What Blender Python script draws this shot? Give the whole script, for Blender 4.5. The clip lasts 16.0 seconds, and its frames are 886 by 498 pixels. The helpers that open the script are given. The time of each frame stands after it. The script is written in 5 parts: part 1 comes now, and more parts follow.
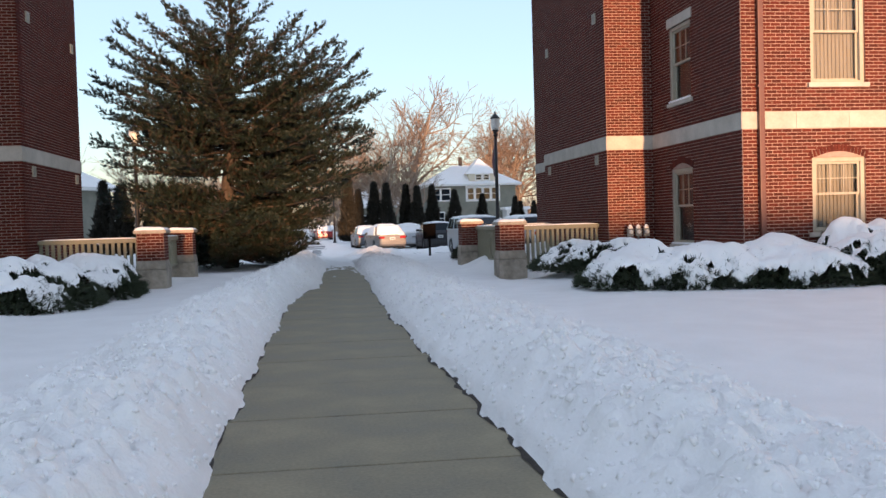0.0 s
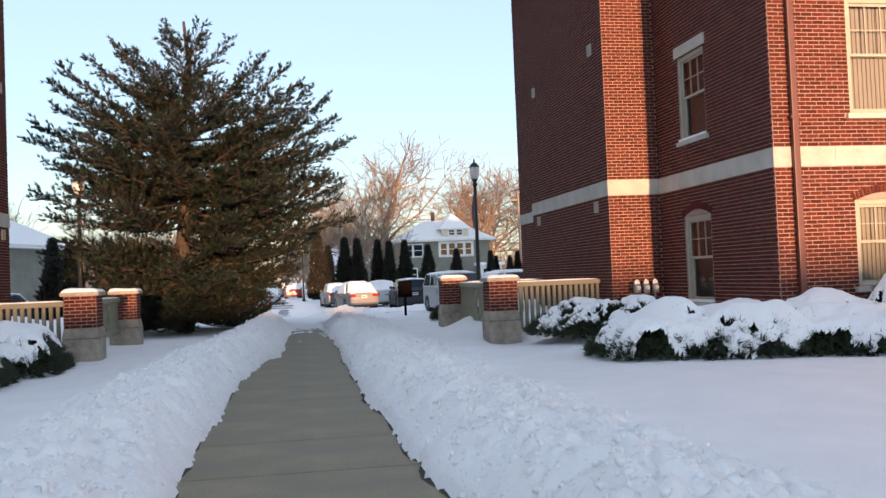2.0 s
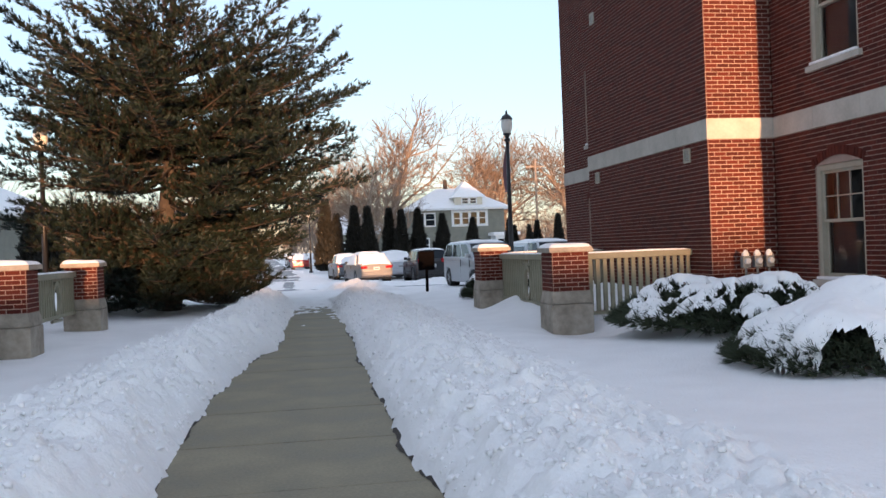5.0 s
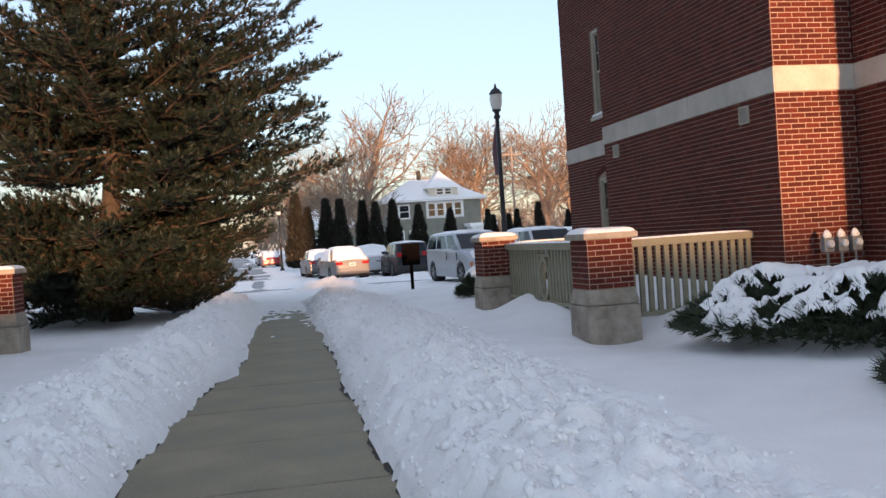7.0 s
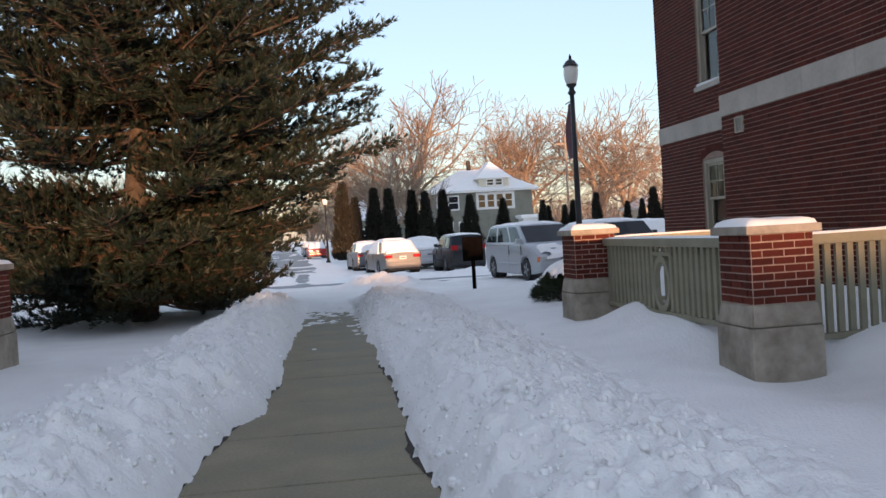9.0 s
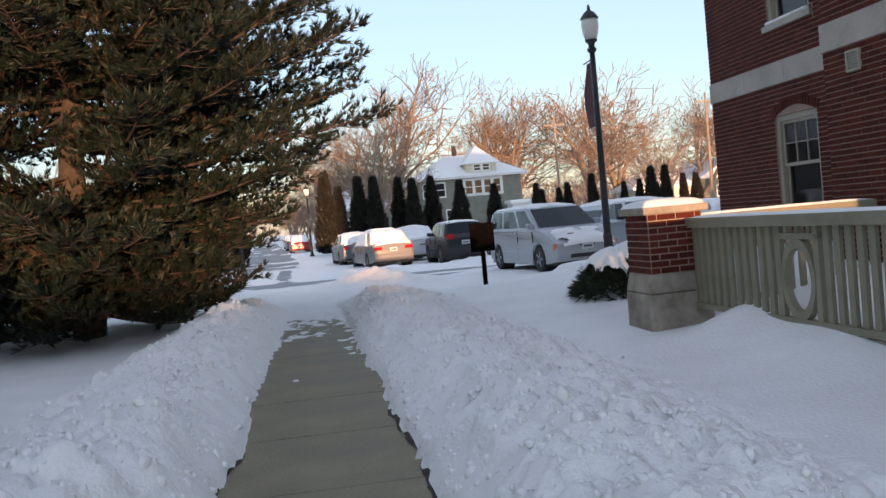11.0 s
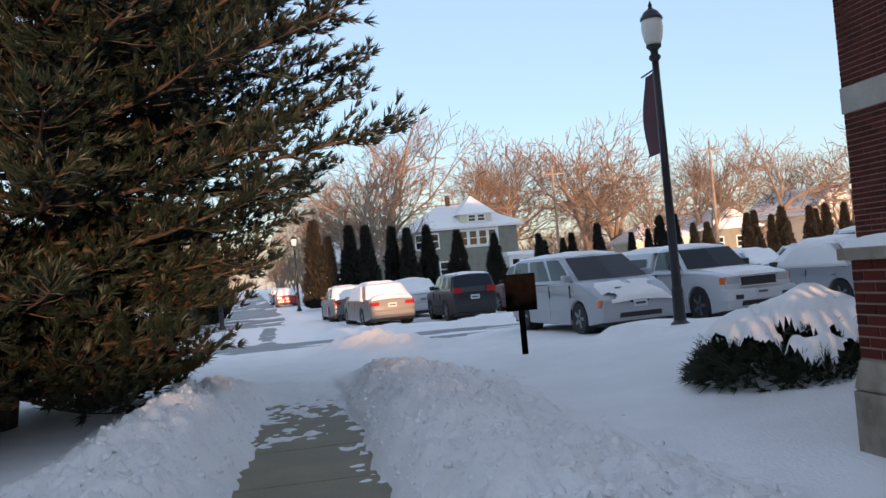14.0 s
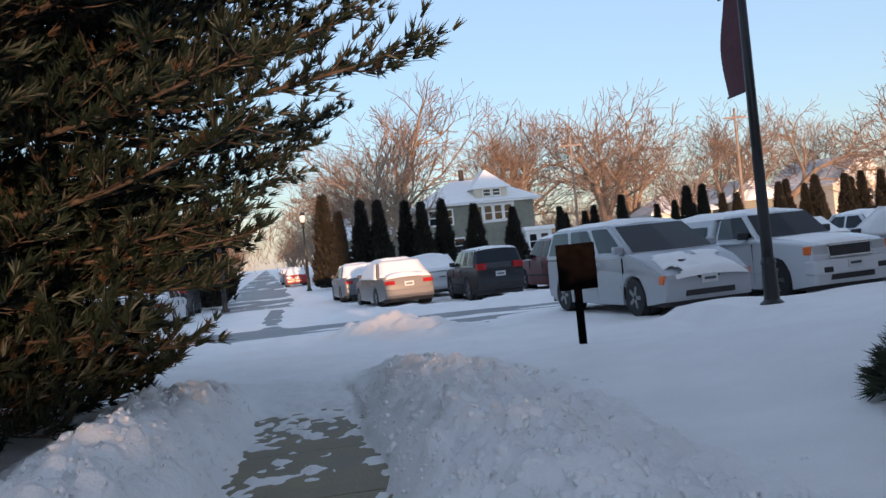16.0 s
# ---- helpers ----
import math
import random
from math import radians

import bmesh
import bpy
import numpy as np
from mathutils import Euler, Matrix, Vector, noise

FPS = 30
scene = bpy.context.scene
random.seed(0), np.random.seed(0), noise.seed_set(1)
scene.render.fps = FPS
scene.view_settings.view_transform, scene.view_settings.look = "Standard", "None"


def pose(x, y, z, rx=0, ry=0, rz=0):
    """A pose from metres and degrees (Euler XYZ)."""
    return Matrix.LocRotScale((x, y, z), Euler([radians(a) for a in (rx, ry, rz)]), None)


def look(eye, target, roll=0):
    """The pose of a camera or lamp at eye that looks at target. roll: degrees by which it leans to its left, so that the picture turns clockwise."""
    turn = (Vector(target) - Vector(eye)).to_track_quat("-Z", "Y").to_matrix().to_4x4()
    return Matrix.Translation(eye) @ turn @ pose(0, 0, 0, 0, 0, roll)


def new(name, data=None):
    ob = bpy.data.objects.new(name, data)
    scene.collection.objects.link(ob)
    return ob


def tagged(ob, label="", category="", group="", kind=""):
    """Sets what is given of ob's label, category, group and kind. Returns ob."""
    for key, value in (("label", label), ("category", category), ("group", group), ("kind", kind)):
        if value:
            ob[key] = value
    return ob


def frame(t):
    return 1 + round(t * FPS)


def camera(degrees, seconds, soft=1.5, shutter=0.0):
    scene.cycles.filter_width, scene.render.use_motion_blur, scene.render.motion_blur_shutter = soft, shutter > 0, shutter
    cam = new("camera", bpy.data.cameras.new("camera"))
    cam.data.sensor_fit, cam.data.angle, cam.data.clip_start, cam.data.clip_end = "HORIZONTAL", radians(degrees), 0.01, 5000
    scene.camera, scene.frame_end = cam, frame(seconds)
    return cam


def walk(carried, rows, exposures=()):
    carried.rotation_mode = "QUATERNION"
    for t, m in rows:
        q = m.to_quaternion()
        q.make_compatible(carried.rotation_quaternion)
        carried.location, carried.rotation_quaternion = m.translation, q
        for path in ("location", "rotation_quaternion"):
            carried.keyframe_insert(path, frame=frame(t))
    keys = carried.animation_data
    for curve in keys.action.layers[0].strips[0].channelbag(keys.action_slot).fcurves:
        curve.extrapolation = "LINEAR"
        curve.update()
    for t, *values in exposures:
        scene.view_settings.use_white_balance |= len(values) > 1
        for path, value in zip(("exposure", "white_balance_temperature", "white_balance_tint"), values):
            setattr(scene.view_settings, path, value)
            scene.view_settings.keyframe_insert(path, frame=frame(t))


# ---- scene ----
cam = camera(53.3, 16.0)
PATH = [
    (0, (0.011, -0.011, 1.532), (0.297, 1.968, 1.469), -1.7),
    (0.5, (0.015, 0.711, 1.546), (0.249, 2.697, 1.521), -3.4),
    (1, (0.106, 1.418, 1.554), (0.259, 3.412, 1.539), -2.6),
    (1.5, (0.174, 2.029, 1.567), (0.444, 4.011, 1.547), -3.4),
    (2, (0.205, 2.699, 1.548), (0.56, 4.667, 1.61), -2.3),
    (2.5, (0.207, 3.415, 1.503), (0.617, 5.371, 1.571), -1.7),
    (3, (0.349, 4.203, 1.504), (0.788, 6.154, 1.497), -3.6),
    (3.5, (0.269, 4.935, 1.517), (0.673, 6.894, 1.554), -2.6),
    (4, (0.361, 5.718, 1.557), (0.768, 7.676, 1.559), -3.5),
    (4.5, (0.369, 6.433, 1.553), (0.697, 8.406, 1.552), -2.0),
    (7, (0.503, 10.215, 1.535), (0.899, 12.176, 1.511), -3.8),
    (7.5, (0.530, 10.943, 1.545), (0.885, 12.911, 1.517), -2.3),
    (8, (0.547, 11.686, 1.554), (0.915, 13.652, 1.565), -4.3),
    (8.5, (0.575, 12.427, 1.571), (0.870, 14.405, 1.550), -3.0),
    (11, (0.676, 16.577, 1.56), (1.003, 18.549, 1.496), -5.2),
    (11.5, (0.721, 17.368, 1.563), (1.015, 19.345, 1.478), -3.8),
    (12, (0.697, 17.99, 1.578), (0.982, 19.97, 1.55), -3.7),
    (12.5, (0.757, 18.662, 1.594), (1.134, 20.625, 1.647), -2.9),
    (13, (0.749, 19.37, 1.602), (1.184, 21.321, 1.676), -3.9),
    (13.5, (0.779, 20.022, 1.582), (1.164, 21.982, 1.672), -5.9),
    (14, (0.722, 20.705, 1.575), (1.088, 22.671, 1.628), -5.1),
    (14.5, (0.788, 21.403, 1.566), (1.122, 23.374, 1.574), -5.2),
    (15, (0.806, 22.129, 1.552), (1.205, 24.089, 1.561), -4.7),
    (15.5, (0.881, 22.842, 1.526), (1.296, 24.798, 1.526), -6.7),
    (16, (0.921, 23.564, 1.517), (1.257, 25.535, 1.522), -5.8),
]
walk(cam, [(t, look(eye, target, roll)) for t, eye, target, roll in PATH], [(0, 2.2, 5800, 7), (4, 2.42, 5850, 8), (9, 2.22, 5900, 9), (12, 2.2, 5800, 8), (16, 1.9, 5400, 7)])

# ---- world, sun ----
SUN_EL, SUN_AZ = 2.5, 177.0
world = bpy.data.worlds.new("world")
scene.world = world
world.use_nodes = True
wn = world.node_tree
sky = wn.nodes.new("ShaderNodeTexSky")
sky.sky_type, sky.sun_disc = "NISHITA", False
sky.sun_elevation, sky.sun_rotation = radians(SUN_EL), radians(SUN_AZ)
sky.air_density, sky.dust_density, sky.ozone_density = 0.9, 0.3, 2.0
haze = wn.nodes.new("ShaderNodeMix")
haze.data_type = "RGBA"
haze.inputs[0].default_value = 0.6
haze.inputs[7].default_value = (1.12, 1.08, 1.15, 1)
wn.links.new(sky.outputs[0], haze.inputs[6])
wn.links.new(haze.outputs[2], wn.nodes["Background"].inputs[0])
wn.nodes["Background"].inputs[1].default_value = 0.15
sun_data = bpy.data.lights.new("sun", "SUN")
sun_data.energy, sun_data.angle, sun_data.color = 1.9, radians(0.9), (1.0, 0.52, 0.25)
sun = new("sun", sun_data)
sun.matrix_world = look((100 * math.sin(radians(SUN_AZ)), 100 * math.cos(radians(SUN_AZ)), 100 * math.tan(radians(SUN_EL))), (0, 0, 0))


# ---- materials ----
def mat(name, a, b=None, scale=8.0, rough=0.7, rough2=None, metal=0.0, bump=0.0, bump_scale=60.0, bump_dist=0.02, pieces=False, fine=None, spec=0.5, stretch=None):
    """Colour a to b by a two-scale noise (and by piece), with roughness and bump."""
    m = bpy.data.materials.new(name)
    m.use_nodes = True
    t = m.node_tree
    nn, ll = t.nodes.new, t.links.new
    p = t.nodes["Principled BSDF"]
    p.inputs["Metallic"].default_value = metal
    p.inputs["Specular IOR Level"].default_value = spec
    b = b or tuple(0.8 * v for v in a)
    tc = nn("ShaderNodeTexCoord")
    co = tc.outputs["Object"]
    if stretch:
        mp = nn("ShaderNodeMapping")
        mp.inputs["Scale"].default_value = stretch
        ll(co, mp.inputs[0])
        co = mp.outputs[0]
    n1, n2 = nn("ShaderNodeTexNoise"), nn("ShaderNodeTexNoise")
    n1.inputs["Scale"].default_value, n1.inputs["Detail"].default_value = scale, 6
    n2.inputs["Scale"].default_value, n2.inputs["Detail"].default_value = fine or scale * 9, 4
    ll(co, n1.inputs["Vector"])
    ll(co, n2.inputs["Vector"])
    mx = nn("ShaderNodeMath")
    mx.operation = "MULTIPLY_ADD"
    ll(n2.outputs["Fac"], mx.inputs[0])
    mx.inputs[1].default_value = 0.4
    sub = nn("ShaderNodeMath")
    sub.operation = "ADD"
    ll(n1.outputs["Fac"], sub.inputs[0])
    sub.inputs[1].default_value = -0.2
    ll(sub.outputs[0], mx.inputs[2])
    fac = mx.outputs[0]
    if pieces:
        g, o, ad, fr, mi = nn("ShaderNodeNewGeometry"), nn("ShaderNodeObjectInfo"), nn("ShaderNodeMath"), nn("ShaderNodeMath"), nn("ShaderNodeMix")
        ad.operation, fr.operation = "ADD", "FRACT"
        ll(g.outputs["Random Per Island"], ad.inputs[0])
        ll(o.outputs["Random"], ad.inputs[1])
        ll(ad.outputs[0], fr.inputs[0])
        mi.inputs[0].default_value = 0.65
        ll(fac, mi.inputs[2])
        ll(fr.outputs[0], mi.inputs[3])
        fac = mi.outputs[0]
    ramp = nn("ShaderNodeValToRGB")
    ramp.color_ramp.elements[0].position, ramp.color_ramp.elements[1].position = (0.05, 0.95) if pieces else (0.3, 0.7)
    ramp.color_ramp.elements[0].color, ramp.color_ramp.elements[1].color = (*a, 1), (*b, 1)
    ll(fac, ramp.inputs[0])
    ll(ramp.outputs[0], p.inputs["Base Color"])
    if rough2 is None:
        p.inputs["Roughness"].default_value = rough
    else:
        mr = nn("ShaderNodeMapRange")
        mr.inputs[1].default_value, mr.inputs[2].default_value = 0.35, 0.65
        mr.inputs[3].default_value, mr.inputs[4].default_value = rough, rough2
        ll(n1.outputs["Fac"], mr.inputs[0])
        ll(mr.outputs[0], p.inputs["Roughness"])
    if bump:
        n3, bp = nn("ShaderNodeTexNoise"), nn("ShaderNodeBump")
        n3.inputs["Scale"].default_value, n3.inputs["Detail"].default_value = bump_scale, 5
        ll(co, n3.inputs["Vector"])
        ll(n3.outputs["Fac"], bp.inputs["Height"])
        bp.inputs["Strength"].default_value, bp.inputs["Distance"].default_value = bump, bump_dist
        ll(bp.outputs[0], p.inputs["Normal"])
    return m


M_SNOW = mat("snow", (0.87, 0.86, 0.84), (0.94, 0.93, 0.91), 1.6, 0.6, bump=0.6, bump_scale=34, bump_dist=0.022, fine=45, spec=0.25)
M_SNOWCAP = mat("settled_snow", (0.89, 0.88, 0.86), (0.94, 0.93, 0.92), 3, 0.6, bump=0.3, bump_scale=14, bump_dist=0.02, spec=0.3)
M_CONCRETE = mat("path_concrete", (0.160, 0.138, 0.086), (0.315, 0.275, 0.182), 1.5, 0.55, 0.85, bump=0.3, bump_scale=160, bump_dist=0.004, fine=40)
M_ASPHALT = mat("wet_asphalt", (0.10, 0.10, 0.10), (0.34, 0.34, 0.35), 0.8, 0.35, 0.8, bump=0.3, bump_scale=50, stretch=(0.25, 1, 1))
M_BRICK = mat("red_brick", (0.052, 0.0095, 0.006), (0.128, 0.025, 0.014), 5, 0.85, bump=0.5, bump_scale=120, bump_dist=0.004, pieces=True, spec=0.25)
M_MORTAR = mat("mortar", (0.32, 0.225, 0.18), (0.42, 0.305, 0.25), 6, 0.9, bump=0.3, bump_scale=150, bump_dist=0.003, spec=0.2)
M_STONE = mat("limestone", (0.40, 0.36, 0.30), (0.54, 0.49, 0.42), 2.2, 0.85, bump=0.3, bump_scale=70, bump_dist=0.004, fine=22)
M_BASE = mat("weathered_limestone", (0.20, 0.17, 0.132), (0.41, 0.355, 0.285), 2.6, 0.85, bump=0.4, bump_scale=60, bump_dist=0.005, fine=14)
M_FRAME = mat("cream_painted_wood", (0.37, 0.33, 0.25), (0.44, 0.395, 0.305), 5, 0.5)
M_FENCE = mat("tan_green_painted_steel", (0.215, 0.20, 0.135), (0.28, 0.26, 0.18), 4, 0.55, bump=0.1, bump_scale=90, bump_dist=0.002)
M_DARKMETAL = mat("black_painted_metal", (0.012, 0.012, 0.013), (0.022, 0.02, 0.02), 9, 0.4)
M_DOWNSPOUT = mat("brown_metal", (0.10, 0.032, 0.022), (0.13, 0.042, 0.03), 6, 0.45)
M_BANNER = mat("maroon_cloth", (0.085, 0.03, 0.04), (0.11, 0.04, 0.05), 4, 0.85, bump=0.3, bump_scale=12)
M_VENT = mat("grey_vent", (0.30, 0.28, 0.24), (0.38, 0.36, 0.31), 12, 0.6)
M_METER = mat("grey_meter", (0.17, 0.18, 0.17), (0.24, 0.25, 0.24), 10, 0.5)
M_CURTAIN = mat("drawn_blind", (0.21, 0.19, 0.15), (0.28, 0.255, 0.205), 3, 0.9, stretch=(9, 9, 0.6))
# serves the insect screens and the room blocks, whose unlit dark is painted
M_DARKROOM = mat("screen_and_room_dark", (0.018, 0.018, 0.02), (0.03, 0.03, 0.033), 5, 0.6)
M_LANTERN = mat("frosted_glass", (0.80, 0.77, 0.70), (0.86, 0.83, 0.76), 6, 0.35)
M_NEEDLE = mat("pine_needles", (0.003, 0.009, 0.005), (0.010, 0.021, 0.010), 1.2, 0.6, pieces=True)
M_BROWNNEEDLE = mat("dry_needles", (0.022, 0.013, 0.006), (0.05, 0.027, 0.010), 1.2, 0.7, pieces=True)
M_JUNIPER = mat("juniper_needles", (0.018, 0.030, 0.014), (0.05, 0.06, 0.028), 3, 0.7, pieces=True)
M_ARBOR = mat("arborvitae_foliage", (0.006, 0.008, 0.005), (0.028, 0.021, 0.011), 0.7, 0.75, pieces=True)
M_PINEBARK = mat("pine_bark", (0.030, 0.022, 0.017), (0.085, 0.062, 0.046), 7, 0.9, bump=0.6, bump_scale=30)
M_BARK = mat("bare_bark", (0.19, 0.14, 0.10), (0.36, 0.275, 0.205), 1.5, 0.9, bump=0.5, bump_scale=12)
M_TWIG = mat("reddish_twigs", (0.16, 0.105, 0.070), (0.27, 0.185, 0.125), 0.5, 0.9)
M_SIDING = mat("grey_siding", (0.19, 0.19, 0.155), (0.25, 0.245, 0.20), 1.5, 0.8)
M_SIDING2 = mat("cream_siding", (0.60, 0.55, 0.44), (0.68, 0.62, 0.50), 1.5, 0.8)
M_WHITE = mat("white_trim", (0.74, 0.74, 0.72), (0.80, 0.80, 0.78), 4, 0.5)
M_RUBBER = mat("tyre_rubber", (0.014, 0.014, 0.015), (0.03, 0.03, 0.032), 20, 0.85)
M_RIM = mat("alloy", (0.22, 0.23, 0.24), (0.30, 0.31, 0.32), 12, 0.35, metal=0.9)
M_DIRT = mat("joint_dirt", (0.03, 0.025, 0.02), (0.06, 0.05, 0.04), 12, 0.95, bump=0.4)
M_BOARD = mat("dark_painted_board", (0.003, 0.0025, 0.0025), (0.006, 0.005, 0.005), 9, 1.0, spec=0.0)
M_TRIM = mat("black_plastic", (0.016, 0.016, 0.017), (0.03, 0.03, 0.03), 14, 0.55)
M_PLATE = mat("plate", (0.55, 0.56, 0.55), (0.62, 0.63, 0.62), 20, 0.5)
M_INK = mat("dark_marks", (0.05, 0.06, 0.09), (0.07, 0.08, 0.11), 20, 0.6)


def gloss(name, colour, rough=0.06, coat=0.0, transmission=0.0, emit=None):
    m = bpy.data.materials.new(name)
    m.use_nodes = True
    p = m.node_tree.nodes["Principled BSDF"]
    p.inputs["Base Color"].default_value = (*colour, 1)
    p.inputs["Roughness"].default_value = rough
    p.inputs["Coat Weight"].default_value = coat
    p.inputs["Transmission Weight"].default_value = transmission
    if emit:
        p.inputs["Emission Color"].default_value, p.inputs["Emission Strength"].default_value = (*emit[:3], 1), emit[3]
    n, b = m.node_tree.nodes.new("ShaderNodeTexNoise"), m.node_tree.nodes.new("ShaderNodeBump")
    n.inputs["Scale"].default_value = 3.0
    b.inputs["Strength"].default_value, b.inputs["Distance"].default_value = 0.06, 0.02
    m.node_tree.links.new(n.outputs["Fac"], b.inputs["Height"])
    m.node_tree.links.new(b.outputs[0], p.inputs["Normal"])
    return m


def pane_glass():
    """Thin window glass: mostly clear, mirror-like at a slant."""
    m = bpy.data.materials.new("window_glass")
    m.use_nodes = True
    t = m.node_tree
    out = t.nodes["Material Output"]
    tr, gl, fr, mx = (t.nodes.new(k) for k in ("ShaderNodeBsdfTransparent", "ShaderNodeBsdfGlossy", "ShaderNodeFresnel", "ShaderNodeMixShader"))
    gl.inputs["Roughness"].default_value = 0.03
    fr.inputs["IOR"].default_value = 1.5
    t.links.new(fr.outputs[0], mx.inputs[0])
    t.links.new(tr.outputs[0], mx.inputs[1])
    t.links.new(gl.outputs[0], mx.inputs[2])
    t.links.new(mx.outputs[0], out.inputs["Surface"])
    return m


M_PANE = pane_glass()
M_CARGLASS = gloss("car_glass", (0.010, 0.015, 0.021), 0.05)
M_CARGLASS.node_tree.nodes["Principled BSDF"].inputs["Specular IOR Level"].default_value = 0.28
M_RED = gloss("red_lens", (0.35, 0.012, 0.015), 0.15)
M_REDLIT = gloss("lit_red_lens", (0.5, 0.02, 0.02), 0.2, emit=(1.0, 0.10, 0.06, 3.0))
M_AMBER = gloss("amber_lens", (0.7, 0.16, 0.03), 0.2)
M_HEAD = gloss("headlamp_lens", (0.45, 0.46, 0.46), 0.12)
M_CHROME = mat("chrome", (0.6, 0.6, 0.6), (0.7, 0.7, 0.7), 9, 0.15, metal=1.0)


# ---- mesh helpers ----
def link(name, me, material, parent=None, label="", smooth=False):
    me.materials.append(material)
    if smooth:
        me.polygons.foreach_set("use_smooth", [True] * len(me.polygons))
    ob = new(name, me)
    if parent:
        ob.parent = parent
    if label:
        ob["label"] = label
    return ob


def raw(name, verts, faces, material, parent=None, label="", smooth=False):
    me = bpy.data.meshes.new(name)
    me.from_pydata([tuple(v) for v in verts], [], faces)
    me.update()
    return link(name, me, material, parent, label, smooth)


def raw_np(name, verts, faces, material, parent=None, label="", smooth=False):
    """verts (n,3) and faces (m,k) as arrays."""
    me = bpy.data.meshes.new(name)
    m, k = faces.shape
    me.vertices.add(len(verts))
    me.vertices.foreach_set("co", np.ascontiguousarray(verts, dtype=np.float32).ravel())
    me.loops.add(m * k)
    me.loops.foreach_set("vertex_index", np.ascontiguousarray(faces, dtype=np.int32).ravel())
    me.polygons.add(m)
    me.polygons.foreach_set("loop_start", np.arange(0, m * k, k, dtype=np.int32))
    me.update(calc_edges=True)
    return link(name, me, material, parent, label, smooth)


def part(name, bm, material, parent=None, label="", smooth=False):
    me = bpy.data.meshes.new(name)
    bmesh.ops.recalc_face_normals(bm, faces=bm.faces)
    bm.to_mesh(me)
    bm.free()
    return link(name, me, material, parent, label, smooth)


def add_box(bm, x0, x1, y0, y1, z0, z1, bevel=0.0, m=None):
    c = Matrix.Translation(((x0 + x1) / 2, (y0 + y1) / 2, (z0 + z1) / 2)) @ Matrix.Diagonal((abs(x1 - x0), abs(y1 - y0), abs(z1 - z0), 1))
    if m is not None:
        c = m @ c
    r = bmesh.ops.create_cube(bm, size=1, matrix=c)
    if bevel:
        es = list({e for v in r["verts"] for e in v.link_edges})
        bmesh.ops.bevel(bm, geom=es, offset=bevel, segments=2, affect="EDGES", profile=0.6)
    return bm


def box(x0, x1, y0, y1, z0, z1, bevel=0.0, m=None):
    return add_box(bmesh.new(), x0, x1, y0, y1, z0, z1, bevel, m)


def lathe(profile, sides=20, m=None):
    """A turned body from (radius, z) pairs."""
    bm = bmesh.new()
    rings = []
    for r, z in profile:
        rings.append([bm.verts.new((r * math.cos(2 * math.pi * i / sides), r * math.sin(2 * math.pi * i / sides), z)) for i in range(sides)])
    for a, b in zip(rings, rings[1:]):
        for i in range(sides):
            bm.faces.new((a[i], a[(i + 1) % sides], b[(i + 1) % sides], b[i]))
    bm.faces.new(rings[0][::-1])
    bm.faces.new(rings[-1])
    if m is not None:
        bm.transform(m)
    return bm


def empty(name, m, label, category, group="", kind=""):
    ob = new(name)
    ob.matrix_world = m
    return tagged(ob, label, category, group, kind)


def smooth01(a, b, v):
    t = np.clip((v - a) / (b - a), 0, 1)
    return t * t * (3 - 2 * t)


_rng = np.random.RandomState(7)
_LAT = _rng.rand(64, 64)


def vnoise(x, y):
    """Smooth value noise on the plane, -1 to 1, one cell a metre."""
    xi, yi = np.floor(x).astype(int), np.floor(y).astype(int)
    fx, fy = x - xi, y - yi
    fx, fy = fx * fx * (3 - 2 * fx), fy * fy * (3 - 2 * fy)
    g = lambda i, j: _LAT[i % 64, j % 64]
    return 2 * ((g(xi, yi) * (1 - fx) + g(xi + 1, yi) * fx) * (1 - fy) + (g(xi, yi + 1) * (1 - fx) + g(xi + 1, yi + 1) * fx) * fy) - 1


def fbm(x, y, octaves=4):
    s, a = 0, 1.0
    for k in range(octaves):
        s = s + a * vnoise(x * 2 ** k + 17.3 * k, y * 2 ** k + 5.1 * k)
        a *= 0.5
    return s


def chunks(x, y, cell):
    """Rounded lumps, one a cell at a random spot and size: 0 to 1."""
    gx, gy = x / cell, y / cell
    ix, iy = np.floor(gx).astype(int), np.floor(gy).astype(int)
    best = np.zeros_like(gx)
    for a in (-1, 0, 1):
        for b in (-1, 0, 1):
            i, j = ix + a, iy + b
            r = 0.35 + 0.55 * _LAT[(i * 7 + 3) % 64, (j * 5 + 11) % 64] ** 1.5
            d2 = (gx - i - _LAT[i % 64, (j * 3) % 64]) ** 2 + (gy - j - _LAT[(i * 3 + 1) % 64, j % 64]) ** 2
            best = np.maximum(best, np.sqrt(np.clip(1 - d2 / r ** 2, 0, 1)) * r)
    return best


# ---- ground ----
def path_left(y):
    return np.interp(y, (0, 5, 9, 14, 17, 20, 21.5, 23, 28, 33), (-0.68, -0.70, -0.71, -0.60, -0.54, -0.30, 0.02, 0.13, 0.24, 0.38))


def path_right(y):
    return np.interp(y, (0, 5, 10, 17, 22, 33), (1.37, 1.34, 1.25, 1.22, 1.36, 1.44))


def street_mid(y):
    return -0.7 - 0.03 * (y - 58)


def lot_near(x):
    return np.clip(42.3 - 0.55 * (x + 0.4), 39.9, 44)


def lot_far(x):
    return 47.8 - 0.35 * (np.clip(x, -6, 9) - 3)


